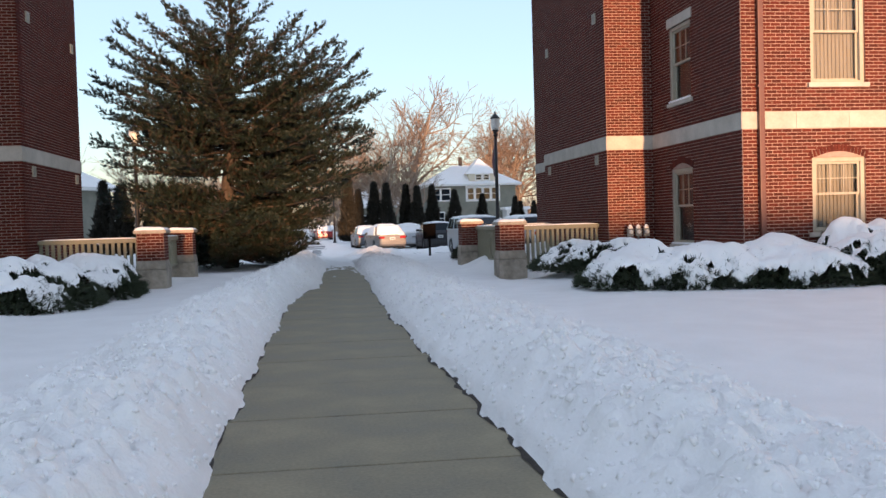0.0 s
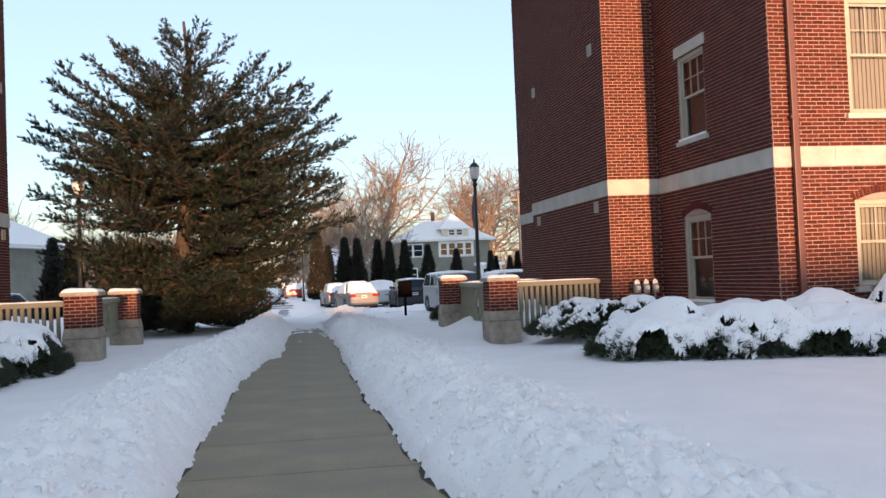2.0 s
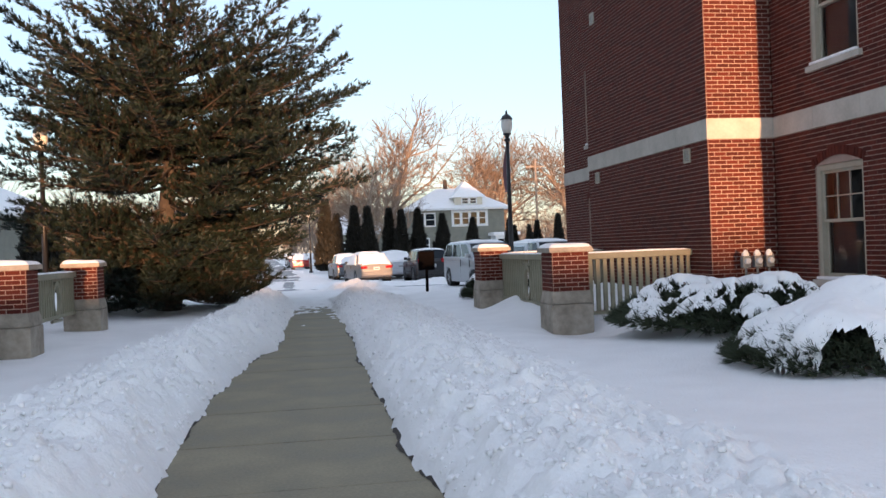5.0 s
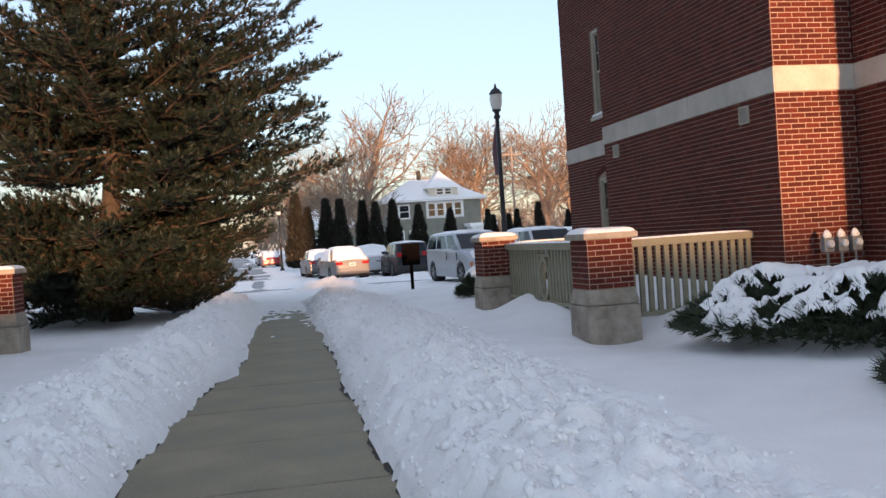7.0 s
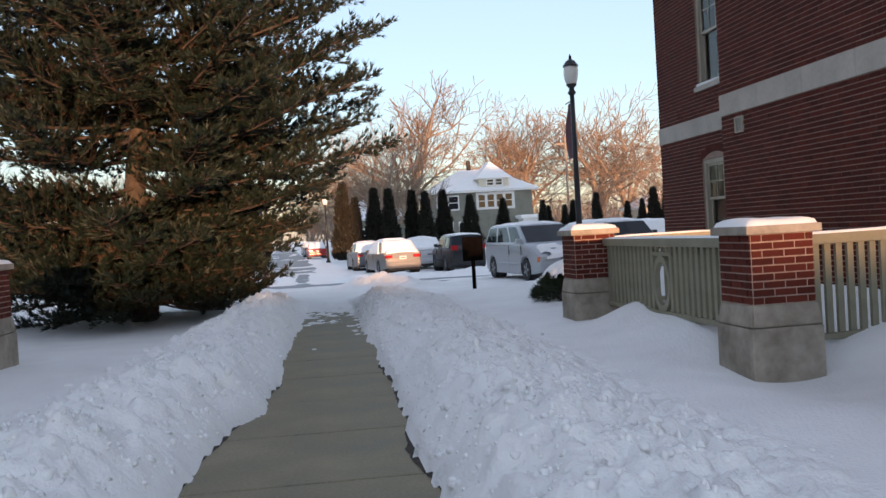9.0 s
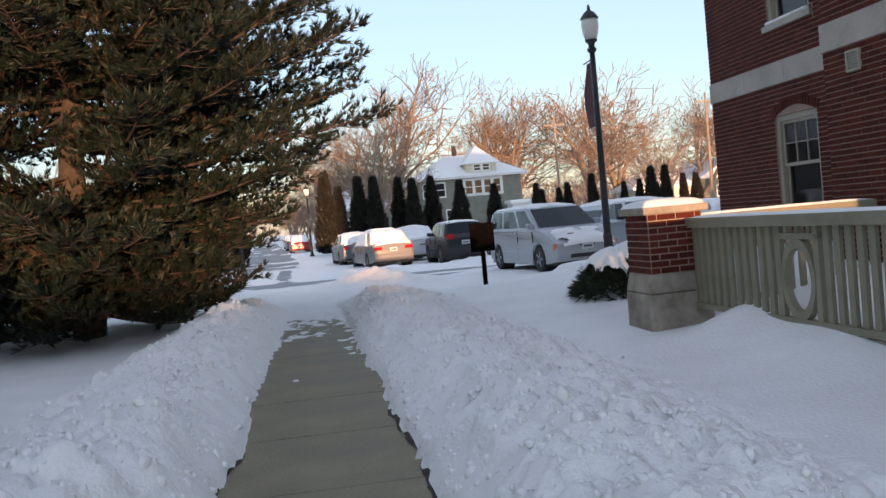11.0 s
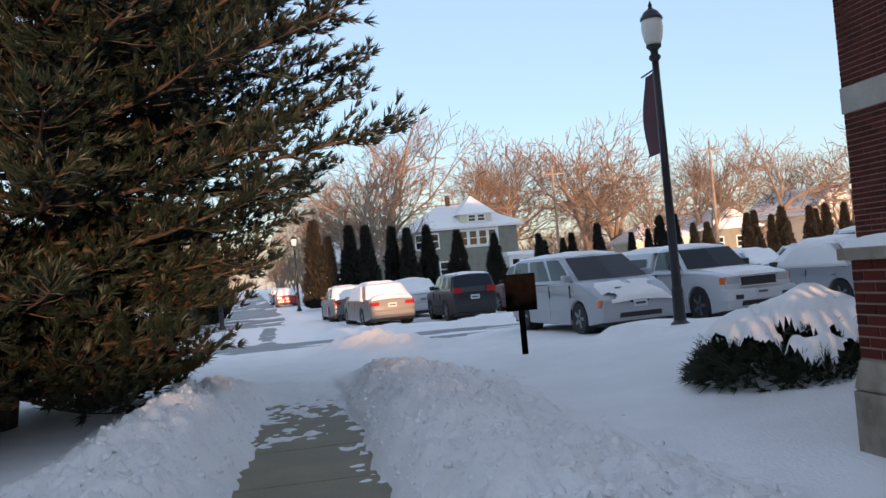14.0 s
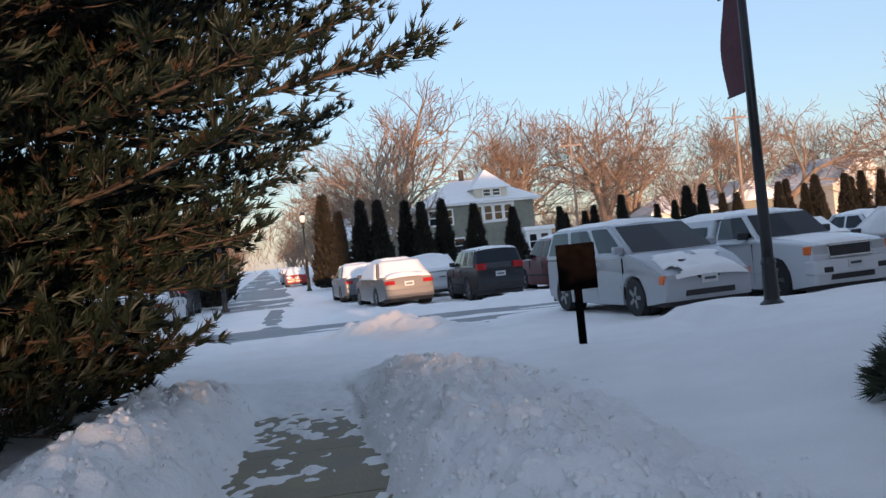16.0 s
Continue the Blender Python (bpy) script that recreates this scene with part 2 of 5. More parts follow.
def snow_height(x, y):
    """Height of the snow's surface over the walk's concrete."""
    base = 0.22 + 0.05 * fbm(x * 0.25, y * 0.25, 3)
    base += 0.5 * smooth01(4.0, 8.0, x) * smooth01(13.4, 16.8, y) * (1 - smooth01(27, 33, y))
    base += 0.32 * smooth01(3.4, 7.0, -x) * smooth01(8, 13, y) * (1 - smooth01(25, 28, y))
    base += 0.20 * smooth01(2.5, 6.5, x) * smooth01(25, 31, y) * (1 - smooth01(36, 38.5, y))
    base -= 0.17 * np.exp(-(((x + 3.3) / 3.2) ** 2 + ((y - 31) / 5.5) ** 2))
    wob = 0.05 * fbm(x * 0 + 3.7, y * 1.3, 4) + 0.02 * vnoise(x * 9, y * 9)
    dl, dr = path_left(y) + wob - x, x - path_right(y) - 0.05 * fbm(x * 0 + 9.1, y * 1.5, 4) - 0.02 * vnoise(x * 8 + 4, y * 8)
    d = np.maximum(dl, dr)
    side = np.where(dl > dr, 1.05 + 0.2 * smooth01(18, 24, y), 1.0)
    crest = side * (0.42 + 0.07 * vnoise(x * 0.3 + 2, y * 0.55) + 0.05 * vnoise(x * 0.9, y * 1.6))
    fade = 1 - smooth01(32.0, 35.5, y)
    lip = np.where(dl > dr, 0.05, 0.085)
    prof = np.where(d < 0.62, lip + (crest - lip) * np.sin(np.clip(d / 0.62, 0, 1) * math.pi / 2) ** 0.9, base + (crest - base) * (1 - smooth01(0.62, 1.95, d)))
    lump = 0.03 * vnoise(x * 3.1, y * 3.1) + 0.060 * chunks(x, y, 0.23) + 0.075 * chunks(x + 7, y, 0.125) + 0.05 * chunks(x + 3, y + 5, 0.085) + 0.016 * vnoise(x * 19, y * 19) - 0.055
    rough = np.clip(smooth01(0.05, 0.3, d) * (1 - smooth01(1.5, 2.1, d)), 0, 1)
    bank = prof + lump * rough * (1.2 + 0.2 * smooth01(0, 22, y))
    # thin trodden snow over the walk's far end
    cover = smooth01(22.5, 35.0, y)
    thin = -0.05 + 0.052 * cover + (0.010 + 0.008 * cover) * fbm(x * 3.0, y * 2.0, 3) + (0.010 + 0.014 * cover) * fbm(x * 9 + 4, y * 6.5, 2) * smooth01(12, 21, y) + 0.034 * smooth01(19, 25, y) * vnoise(x * 15 + 2, y * 10) * (0.6 + 0.6 * vnoise(x * 2.3, y * 1.4 + 9)) + 0.02 * smooth01(31.5, 35.5, y)
    near_edge = np.exp(-(np.minimum(-dl, -dr) / 0.10) ** 2)
    thin = thin + near_edge * 0.022 * smooth01(-0.4, 0.9, fbm(x * 2.5 + 8, y * 2.5, 3))
    z = np.where(d > 0, bank, thin)
    far = base - 0.08 + 0.05 * fbm(x * 0.8, y * 0.8, 3) * 1.0
    z = np.where(y > 30, z * fade + (1 - fade) * np.where(np.abs(x - 0.7) < 6, 0.09 + 0.05 * fbm(x * 0.7, y * 0.7, 4), far), z)
    # ploughed ridges along the lot's lane
    for edge, h, w in ((lot_near(x) - 1.1, 0.30, 0.8), (lot_far(x) + 0.9, 0.14, 0.8)):
        gap = smooth01(0.9, 1.9, np.abs(x - 0.15 - 0.3 * (edge > 45)))
        z = z + gap * h * np.exp(-((y - edge) / w) ** 2) * (0.70 + 0.40 * fbm(x * 0.9, y * 0.9, 4) + 0.5 * chunks(x, y, 0.55) + 0.3 * chunks(x + 3, y, 0.24)) * (1 - 0.8 * smooth01(3.3, 4.8, x) * (edge < 45))
    lane = smooth01(0.0, 0.45, y - lot_near(x) + 0.15 * fbm(x * 0.8, y * 0.8, 3)) * smooth01(0.0, 0.45, lot_far(x) - y + 0.15 * fbm(x * 0.8 + 5, y * 0.8, 3)) * smooth01(-6, -2.5, x)
    half = 1.9 + 0.4 * smooth01(55, 120, y)
    street = smooth01(0, 0.4, half - np.abs(x - street_mid(y)) + 0.2 * fbm(x * 0.6, y * 0.3, 3)) * smooth01(57, 62, y)
    walk_on = smooth01(0, 0.25, 0.45 - np.abs(x - 0.1) + 0.1 * fbm(x * 1.5, y * 1.1, 3)) * smooth01(46, 47.5, y) * (1 - smooth01(58, 62, y))
    clear = np.maximum(np.maximum(lane, street), walk_on)
    z = z * (1 - clear) + clear * (-0.015 + 0.035 * fbm(x * 0.55, y * 2.0, 4))
    # parked rows stand on trodden snow
    rows = smooth01(36.6, 37.4, y) * (1 - smooth01(42, 43, y)) * smooth01(5.0, 5.8, x)
    z = z * (1 - 0.85 * rows) + 0.85 * rows * 0.04
    z = np.where(y > 49, z * (1 - 0.55 * smooth01(49, 51, y)), z)
    z = z - 0.15 * smooth01(41, 48, y)
    # drifts against the gate piers
    for px, py, pr, ph in ((4.75, 22.9, 1.0, 0.20), (4.75, 24.1, 0.5, 0.22), (4.6, 19.9, 1.0, -0.13), (5.2, 20.1, 0.8, -0.10), (-3.9, 22.5, 0.8, 0.15)):
        z = z + ph * np.exp(-(((x - px) / 0.55) ** 2 + ((y - py) / pr) ** 2))
    for bx, by in ((0.55, 26.1), (0.2, 28.8), (0.1, 31.0), (0.9, 30.2), (-0.02, 25.3)):
        z = z + 0.07 * np.exp(-((x - bx) ** 2 + (y - by) ** 2) / 0.006)
    return z


def spread(lo, hi, a, b, step, grow=1.09):
    """Coordinates even between a and b, then ever wider out to lo and hi."""
    mid = list(np.arange(a, b + 1e-6, step))
    out, s = [mid[-1]], step
    while out[-1] < hi:
        s *= grow
        out.append(out[-1] + s)
    back, s = [mid[0]], step
    while back[-1] > lo:
        s *= grow
        back.append(back[-1] - s)
    return np.array(back[:0:-1] + mid + out[1:])


def build_ground():
    gx = spread(-2500, 2500, -2.8, 3.5, 0.042, 1.06)
    gy = spread(-2500, 2500, 2.0, 41.0, 0.047, 1.05)
    X, Y = np.meshgrid(gx, gy)
    Z = snow_height(X, Y)
    n, m = X.shape
    idx = np.arange(n * m).reshape(n, m)
    faces = np.stack([idx[:-1, :-1], idx[:-1, 1:], idx[1:, 1:], idx[1:, :-1]], -1).reshape(-1, 4)
    g = raw_np("ground", np.stack([X, Y, Z], -1).reshape(-1, 3), faces, M_SNOW, smooth=True)
    tagged(g, "deep fresh white snow over lawns, shovelled into rough banks", "snow", kind="structure")


build_ground()


def ground_z(x, y):
    return float(snow_height(np.array([float(x)]), np.array([float(y)]))[0])


def build_pavement():
    p = empty("pavement", Matrix(), "grey-brown shovelled concrete walk with patches of snow", "walkway", kind="structure")
    me = bpy.data.meshes.new("slab")
    bm = box(-1.25, 1.25, -0.737, 0.737, -0.11, 0, 0.010)
    bm.to_mesh(me)
    bm.free()
    me.materials.append(M_CONCRETE)
    for k in range(26):
        y = 0.35 + 1.49 * k
        s = new("slab", me)
        s.parent = p
        s.matrix_local = pose(0.30 + 0.018 * (y - 5), y, 0.0015 * ((k * 7) % 3 - 1), 0, 0, -1.0)
    raw("joint_bed", [(-1.6, -1, -0.03), (2.4, -1, -0.03), (2.7, 39, -0.03), (-1.3, 39, -0.03)], [(0, 1, 2, 3)], M_DIRT, p, "dark dirt in the joints")
    r = raw("road", [(-14, 39, 0.0), (70, 39, 0.0), (70, 41, 0.0), (-14, 41, 0.0), (70, 48, -0.15), (-14, 48, -0.15), (70, 50, -0.15), (-14, 50, -0.15)], [(0, 1, 2, 3), (3, 2, 4, 5), (5, 4, 6, 7)], M_ASPHALT)
    tagged(r, "wet grey asphalt lane of the car park streaked with snow", "road", kind="structure")
    s = raw("road", [(-3.2, 50.01, -0.15), (3.0, 50.01, -0.15), (3.2, 62, -0.15), (-60, 2000, -0.15), (-66, 2000, -0.15), (-3.6, 62, -0.15)], [(0, 1, 2, 3, 4, 5)], M_ASPHALT)
    tagged(s, "long straight snowy residential street of grey asphalt", "road", kind="structure")


build_pavement()


def walk_verge():
    """Dark wet soil bared along the edge that the shovel cut."""
    p = empty("verge", Matrix(), "dark wet soil bared along the cut edge of the snow", "soil", kind="structure")
    for side in (1, -1):
        y = np.arange(-0.6, 24.0, 0.03)
        wob = 0.05 * fbm(y * 0 + 9.1, y * 1.5, 4) if side > 0 else 0.05 * fbm(y * 0 + 3.7, y * 1.3, 4)
        edge = (path_right(y) if side > 0 else path_left(y)) + wob
        bare = np.clip((0.030 if side > 0 else 0.004) + 0.028 * fbm(y * 2.1 + side, y * 0 + 1.7, 4), 0, 0.09)
        inner, outer = edge - side * bare, edge + side * 0.09
        v = np.stack([np.stack([inner, y, 0 * y + 0.0045], 1), np.stack([(inner + outer) / 2, y, 0 * y + 0.014], 1), np.stack([outer, y, 0 * y + 0.008], 1)], 1).reshape(-1, 3)
        k = np.arange(len(y) - 1)[:, None] * 3
        f = np.concatenate([k + np.array([[0, 1, 4, 3]]), k + np.array([[1, 2, 5, 4]])])
        raw_np("soil_strip", v, f if side < 0 else f[:, ::-1], M_DIRT, p)


walk_verge()


def snow_crumbs():
    """Loose clods of shovelled snow over both banks."""
    rng = np.random.RandomState(31)
    n = 17000
    y = rng.uniform(2.5, 33.0, n)
    d = np.abs(rng.normal(0.75, 0.48, n)) + 0.02
    left = rng.rand(n) < 0.47
    x = np.where(left, path_left(y) - d, path_right(y) + d)
    size = 0.010 + 0.022 * rng.rand(n) ** 2.5 + 0.018 * (rng.rand(n) < 0.02)
    z = snow_height(x, y) - size * 0.15
    ok = d < 2.1
    x, y, z, size = x[ok], y[ok], z[ok], size[ok]
    bm = bmesh.new()
    bmesh.ops.create_icosphere(bm, subdivisions=1, radius=1.0)
    bv, bf = np.array([v.co[:] for v in bm.verts]), np.array([[v.index for v in f.verts] for f in bm.faces])
    bm.free()
    k = len(x)
    V = bv[None] * (1 + 0.28 * rng.normal(size=(k, len(bv), 1))) * size[:, None, None] * rng.uniform(0.7, 1.3, (k, 1, 3)) + np.stack([x, y, z], 1)[:, None]
    F = bf[None] + (np.arange(k) * len(bv))[:, None, None]
    c = raw_np("snow_clods", V.reshape(-1, 3), F.reshape(-1, 3), M_SNOWCAP, smooth=True)
    tagged(c, "loose white clods of shovelled snow along the walk", "snow", kind="stuff")


snow_crumbs()


# ---- brickwork ----
COURSE, BRICK, JOINT = 0.0677, 0.2032, 0.013


def brick_cells(length, z0, z1, openings, head=0.0):
    """(u0, u1, z0, z1) of the bricks of a running-bond face, cut at its openings."""
    out = []
    rows = int((z1 - z0) / COURSE + 1e-6)
    for r in range(rows):
        za, zb = z0 + r * COURSE + JOINT / 2, z0 + (r + 1) * COURSE - JOINT / 2
        u = head - BRICK * (0.5 if r % 2 else 1.0)
        while u < length:
            spans = [(max(u, 0) + JOINT / 2, min(u + BRICK, length) - JOINT / 2, za, zb)]
            for a, b, c, d in openings:
                if zb > c and za < d:
                    nxt = []
                    for s, e, p, q in spans:
                        if e <= a or s >= b:
                            nxt.append((s, e, p, q))
                            continue
                        if s < a:
                            nxt.append((s, a, p, q))
                        if e > b:
                            nxt.append((b, e, p, q))
                        s2, e2 = max(s, a), min(e, b)
                        if c - p > 0.02:
                            nxt.append((s2, e2, p, c - 0.005))
                        if q - d > 0.02:
                            nxt.append((s2, e2, d + 0.005, q))
                    spans = nxt
            out += [k for k in spans if k[1] - k[0] > 0.03]
            u += BRICK
    return out


def brick_verts(cell, o, u, n, proud):
    a, b, c, d = cell
    o, u, n = Vector(o), Vector(u), Vector(n)
    up, ch = Vector((0, 0, 1)), 0.003
    back = [o + u * p + up * q - n * 0.01 for p, q in ((a, c), (b, c), (b, d), (a, d))]
    mid = [o + u * p + up * q + n * (proud - ch) for p, q in ((a, c), (b, c), (b, d), (a, d))]
    front = [o + u * p + up * q + n * proud for p, q in ((a + ch, c + ch), (b - ch, c + ch), (b - ch, d - ch), (a + ch, d - ch))]
    return back + mid + front


BRICK_FACES = [(8, 9, 10, 11)] + [(i, (i + 1) % 4, 4 + (i + 1) % 4, 4 + i) for i in range(4)] + [(4 + i, 4 + (i + 1) % 4, 8 + (i + 1) % 4, 8 + i) for i in range(4)]


class Bricks:
    """Gathers bricks of one thing, to be joined into one mesh, with the chosen ones as pieces of their own."""

    def __init__(self):
        self.v, self.f, self.single = [], [], []

    def face(self, o, u, n, length, z0, z1, openings=(), pick=None, head=0.0):
        for cell in brick_cells(length, z0, z1, list(openings), head):
            proud = 0.009 + random.uniform(-0.0015, 0.0015)
            vs = brick_verts(cell, (o[0], o[1], 0), u, n, proud)
            if pick and pick(cell) and len(self.single) < 300:
                self.single.append(vs)
            else:
                k = len(self.v)
                self.v += vs
                self.f += [tuple(k + i for i in q) for q in BRICK_FACES]

    def loose(self, m, du, dz, proud):
        """One brick at a pose: u along x, z along z, face towards -y."""
        vs = [m @ v for v in brick_verts((-du / 2, du / 2, -dz / 2, dz / 2), (0, 0, 0), (1, 0, 0), (0, -1, 0), proud)]
        k = len(self.v)
        self.v += vs
        self.f += [tuple(k + i for i in q) for q in BRICK_FACES]

    def done(self, parent, name="brickwork"):
        if self.v:
            tagged(raw(name, self.v, self.f, M_BRICK, parent), kind="stuff")
        for vs in self.single:
            raw("brick", vs, BRICK_FACES, M_BRICK, parent)


def wall_core(parent, o, u, n, length, z0, z1, openings, thick=0.3, ext=(0, 0)):
    """The mortar-faced body of a wall with its openings left open."""
    bm = bmesh.new()
    o, u, n = Vector((o[0], o[1], 0)), Vector(u), Vector(n)
    us = sorted({-ext[0], length + ext[1], *[a for a, *_ in openings], *[b for _, b, *_ in openings]})
    zs = sorted({z0, z1, *[c for *_, c, _ in openings], *[d for *_, d in openings]})
    m = Matrix((u, n, (0, 0, 1))).transposed().to_4x4()
    m.translation = o
    for a, b in zip(us, us[1:]):
        for c, d in zip(zs, zs[1:]):
            mu, mz = (a + b) / 2, (c + d) / 2
            if not any(p < mu < q and r < mz < s for p, q, r, s in openings):
                add_box(bm, a, b, -thick, 0, c, d, 0, m)
    bmesh.ops.remove_doubles(bm, verts=bm.verts, dist=1e-4)
    return part("wall_body", bm, M_MORTAR, parent, "pale mortar between the bricks")


def window(parent, o, u, n, u0, u1, z0, z1, arched, blind, snow=False, lintel=False):
    """A double-hung sash window in an opening; the thing's frame, sashes, bars, panes, sill."""
    w, h = u1 - u0, z1 - z0
    m = Matrix((Vector(u), -Vector(n), (0, 0, 1))).transposed().to_4x4()
    m.translation = Vector((o[0], o[1], 0)) + Vector(u) * u0 + Vector((0, 0, z0))
    # local: x along the wall, y inwards, z up
    win = new("window")
    win.parent = parent
    win.matrix_world = m
    win["label"] = "tall cream-framed sash window"
    fw = 0.085
    bm = bmesh.new()
    add_box(bm, 0, fw, 0.03, 0.16, 0, h, 0.008)
    add_box(bm, w - fw, w, 0.03, 0.16, 0, h, 0.008)
    add_box(bm, fw, w - fw, 0.03, 0.16, h - fw, h, 0.008)
    add_box(bm, fw, w - fw, 0.03, 0.16, 0, fw * 0.6, 0.008)
    if arched:
        # segment of board that fills the flat arch
        seg = []
        for i in range(11):
            t = i / 10
            seg.append((t * w, 0.03, h + 0.13 * math.sin(math.pi * t) ** 0.9))
        vs = [bm.verts.new(p) for p in seg] + [bm.verts.new((p[0], 0.12, p[2])) for p in seg]
        for i in range(10):
            bm.faces.new((vs[i], vs[i + 1], vs[12 + i], vs[11 + i]))
        bm.faces.new(vs[:11])
        bm.faces.new(vs[11:])
    part("window_frame", bm, M_FRAME, win)
    mid = h * 0.5
    for k, (a, b, y, bars) in enumerate(((mid, h - fw, 0.07, True), (fw * 0.6, mid + 0.04, 0.11, arched is None))):
        bm = bmesh.new()
        s = 0.045
        add_box(bm, fw, fw + s, y, y + 0.035, a, b)
        add_box(bm, w - fw - s, w - fw, y, y + 0.035, a, b)
        add_box(bm, fw + s, w - fw - s, y, y + 0.035, a, a + s)
        add_box(bm, fw + s, w - fw - s, y, y + 0.035, b - s, b)
        part("sash", bm, M_FRAME, win)
        raw("pane", [(fw + s, y + 0.018, a + s), (w - fw - s, y + 0.018, a + s), (w - fw - s, y + 0.018, b - s), (fw + s, y + 0.018, b - s)], [(0, 1, 2, 3)], M_PANE, win).visible_shadow = False
        if bars:
            for i in (1, 2):
                x = fw + s + (w - 2 * fw - 2 * s) * i / 3
                part("glazing_bar", box(x - 0.009, x + 0.009, y + 0.004, y + 0.03, a + s, b - s), M_FRAME, win)
            part("glazing_bar", box(fw + s, w - fw - s, y + 0.005, y + 0.029, (a + b) / 2 - 0.009, (a + b) / 2 + 0.009), M_FRAME, win)
    if blind:
        bm = bmesh.new()
        for i in range(24):
            xa, xb = fw + (w - 2 * fw) * i / 24, fw + (w - 2 * fw) * (i + 1) / 24
            add_box(bm, xa, xb - 0.002, 0.19 + 0.015 * (i % 2), 0.205 + 0.015 * (i % 2), 0.05, h - 0.05)
        part("curtain", bm, M_CURTAIN, win, "pale drawn curtain")
    else:
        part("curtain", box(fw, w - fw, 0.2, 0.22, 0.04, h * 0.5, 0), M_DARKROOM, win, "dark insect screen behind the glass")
    # solid near-black box: the room's lack of light is put into its colour
    part("room", box(-0.1, w + 0.1, 0.30, 0.9, -0.1, h + 0.2), M_DARKROOM, win, "near-black block standing for the unlit room")
    part("window_sill", box(-0.07, w + 0.07, -0.06, 0.10, -0.09, 0.0, 0.012), M_STONE, win, "limestone sill")
    if snow:
        part("snow_cap", box(0.02, w - 0.03, -0.055, 0.07, 0.001, 0.05, 0.02), M_SNOWCAP, win, "strip of snow on the sill", True)
    if lintel:
        part("lintel", box(-0.08, w + 0.08, -0.03, 0.10, h, h + 0.22, 0.012), M_STONE, win, "limestone lintel")
    return win


def vent(parent, o, u, n, uc, zc, s=0.24):
    m = Matrix((Vector(u), -Vector(n), (0, 0, 1))).transposed().to_4x4()
    m.translation = Vector((o[0], o[1], zc)) + Vector(u) * uc
    v = new("vent")
    v.parent = parent
    v.matrix_world = m
    bm = bmesh.new()
    add_box(bm, -s / 2, s / 2, -0.035, 0.02, -s / 2, -s / 2 + 0.03, 0.004)
    add_box(bm, -s / 2, s / 2, -0.035, 0.02, s / 2 - 0.03, s / 2, 0.004)
    add_box(bm, -s / 2, -s / 2 + 0.03, -0.035, 0.02, -s / 2 + 0.03, s / 2 - 0.03, 0.004)
    add_box(bm, s / 2 - 0.03, s / 2, -0.035, 0.02, -s / 2 + 0.03, s / 2 - 0.03, 0.004)
    part("vent_frame", bm, M_FRAME, v)
    for i in range(5):
        z = -s / 2 + 0.05 + (s - 0.08) * i / 5
        part("slat", box(-s / 2 + 0.03, s / 2 - 0.03, -0.02, 0.01, z, z + 0.022, 0, pose(0, 0, 0)), M_VENT, v)
    return v


TOP = 11.0
BAND0, BAND1 = 0.2 + 43 * COURSE, 0.2 + 48 * COURSE


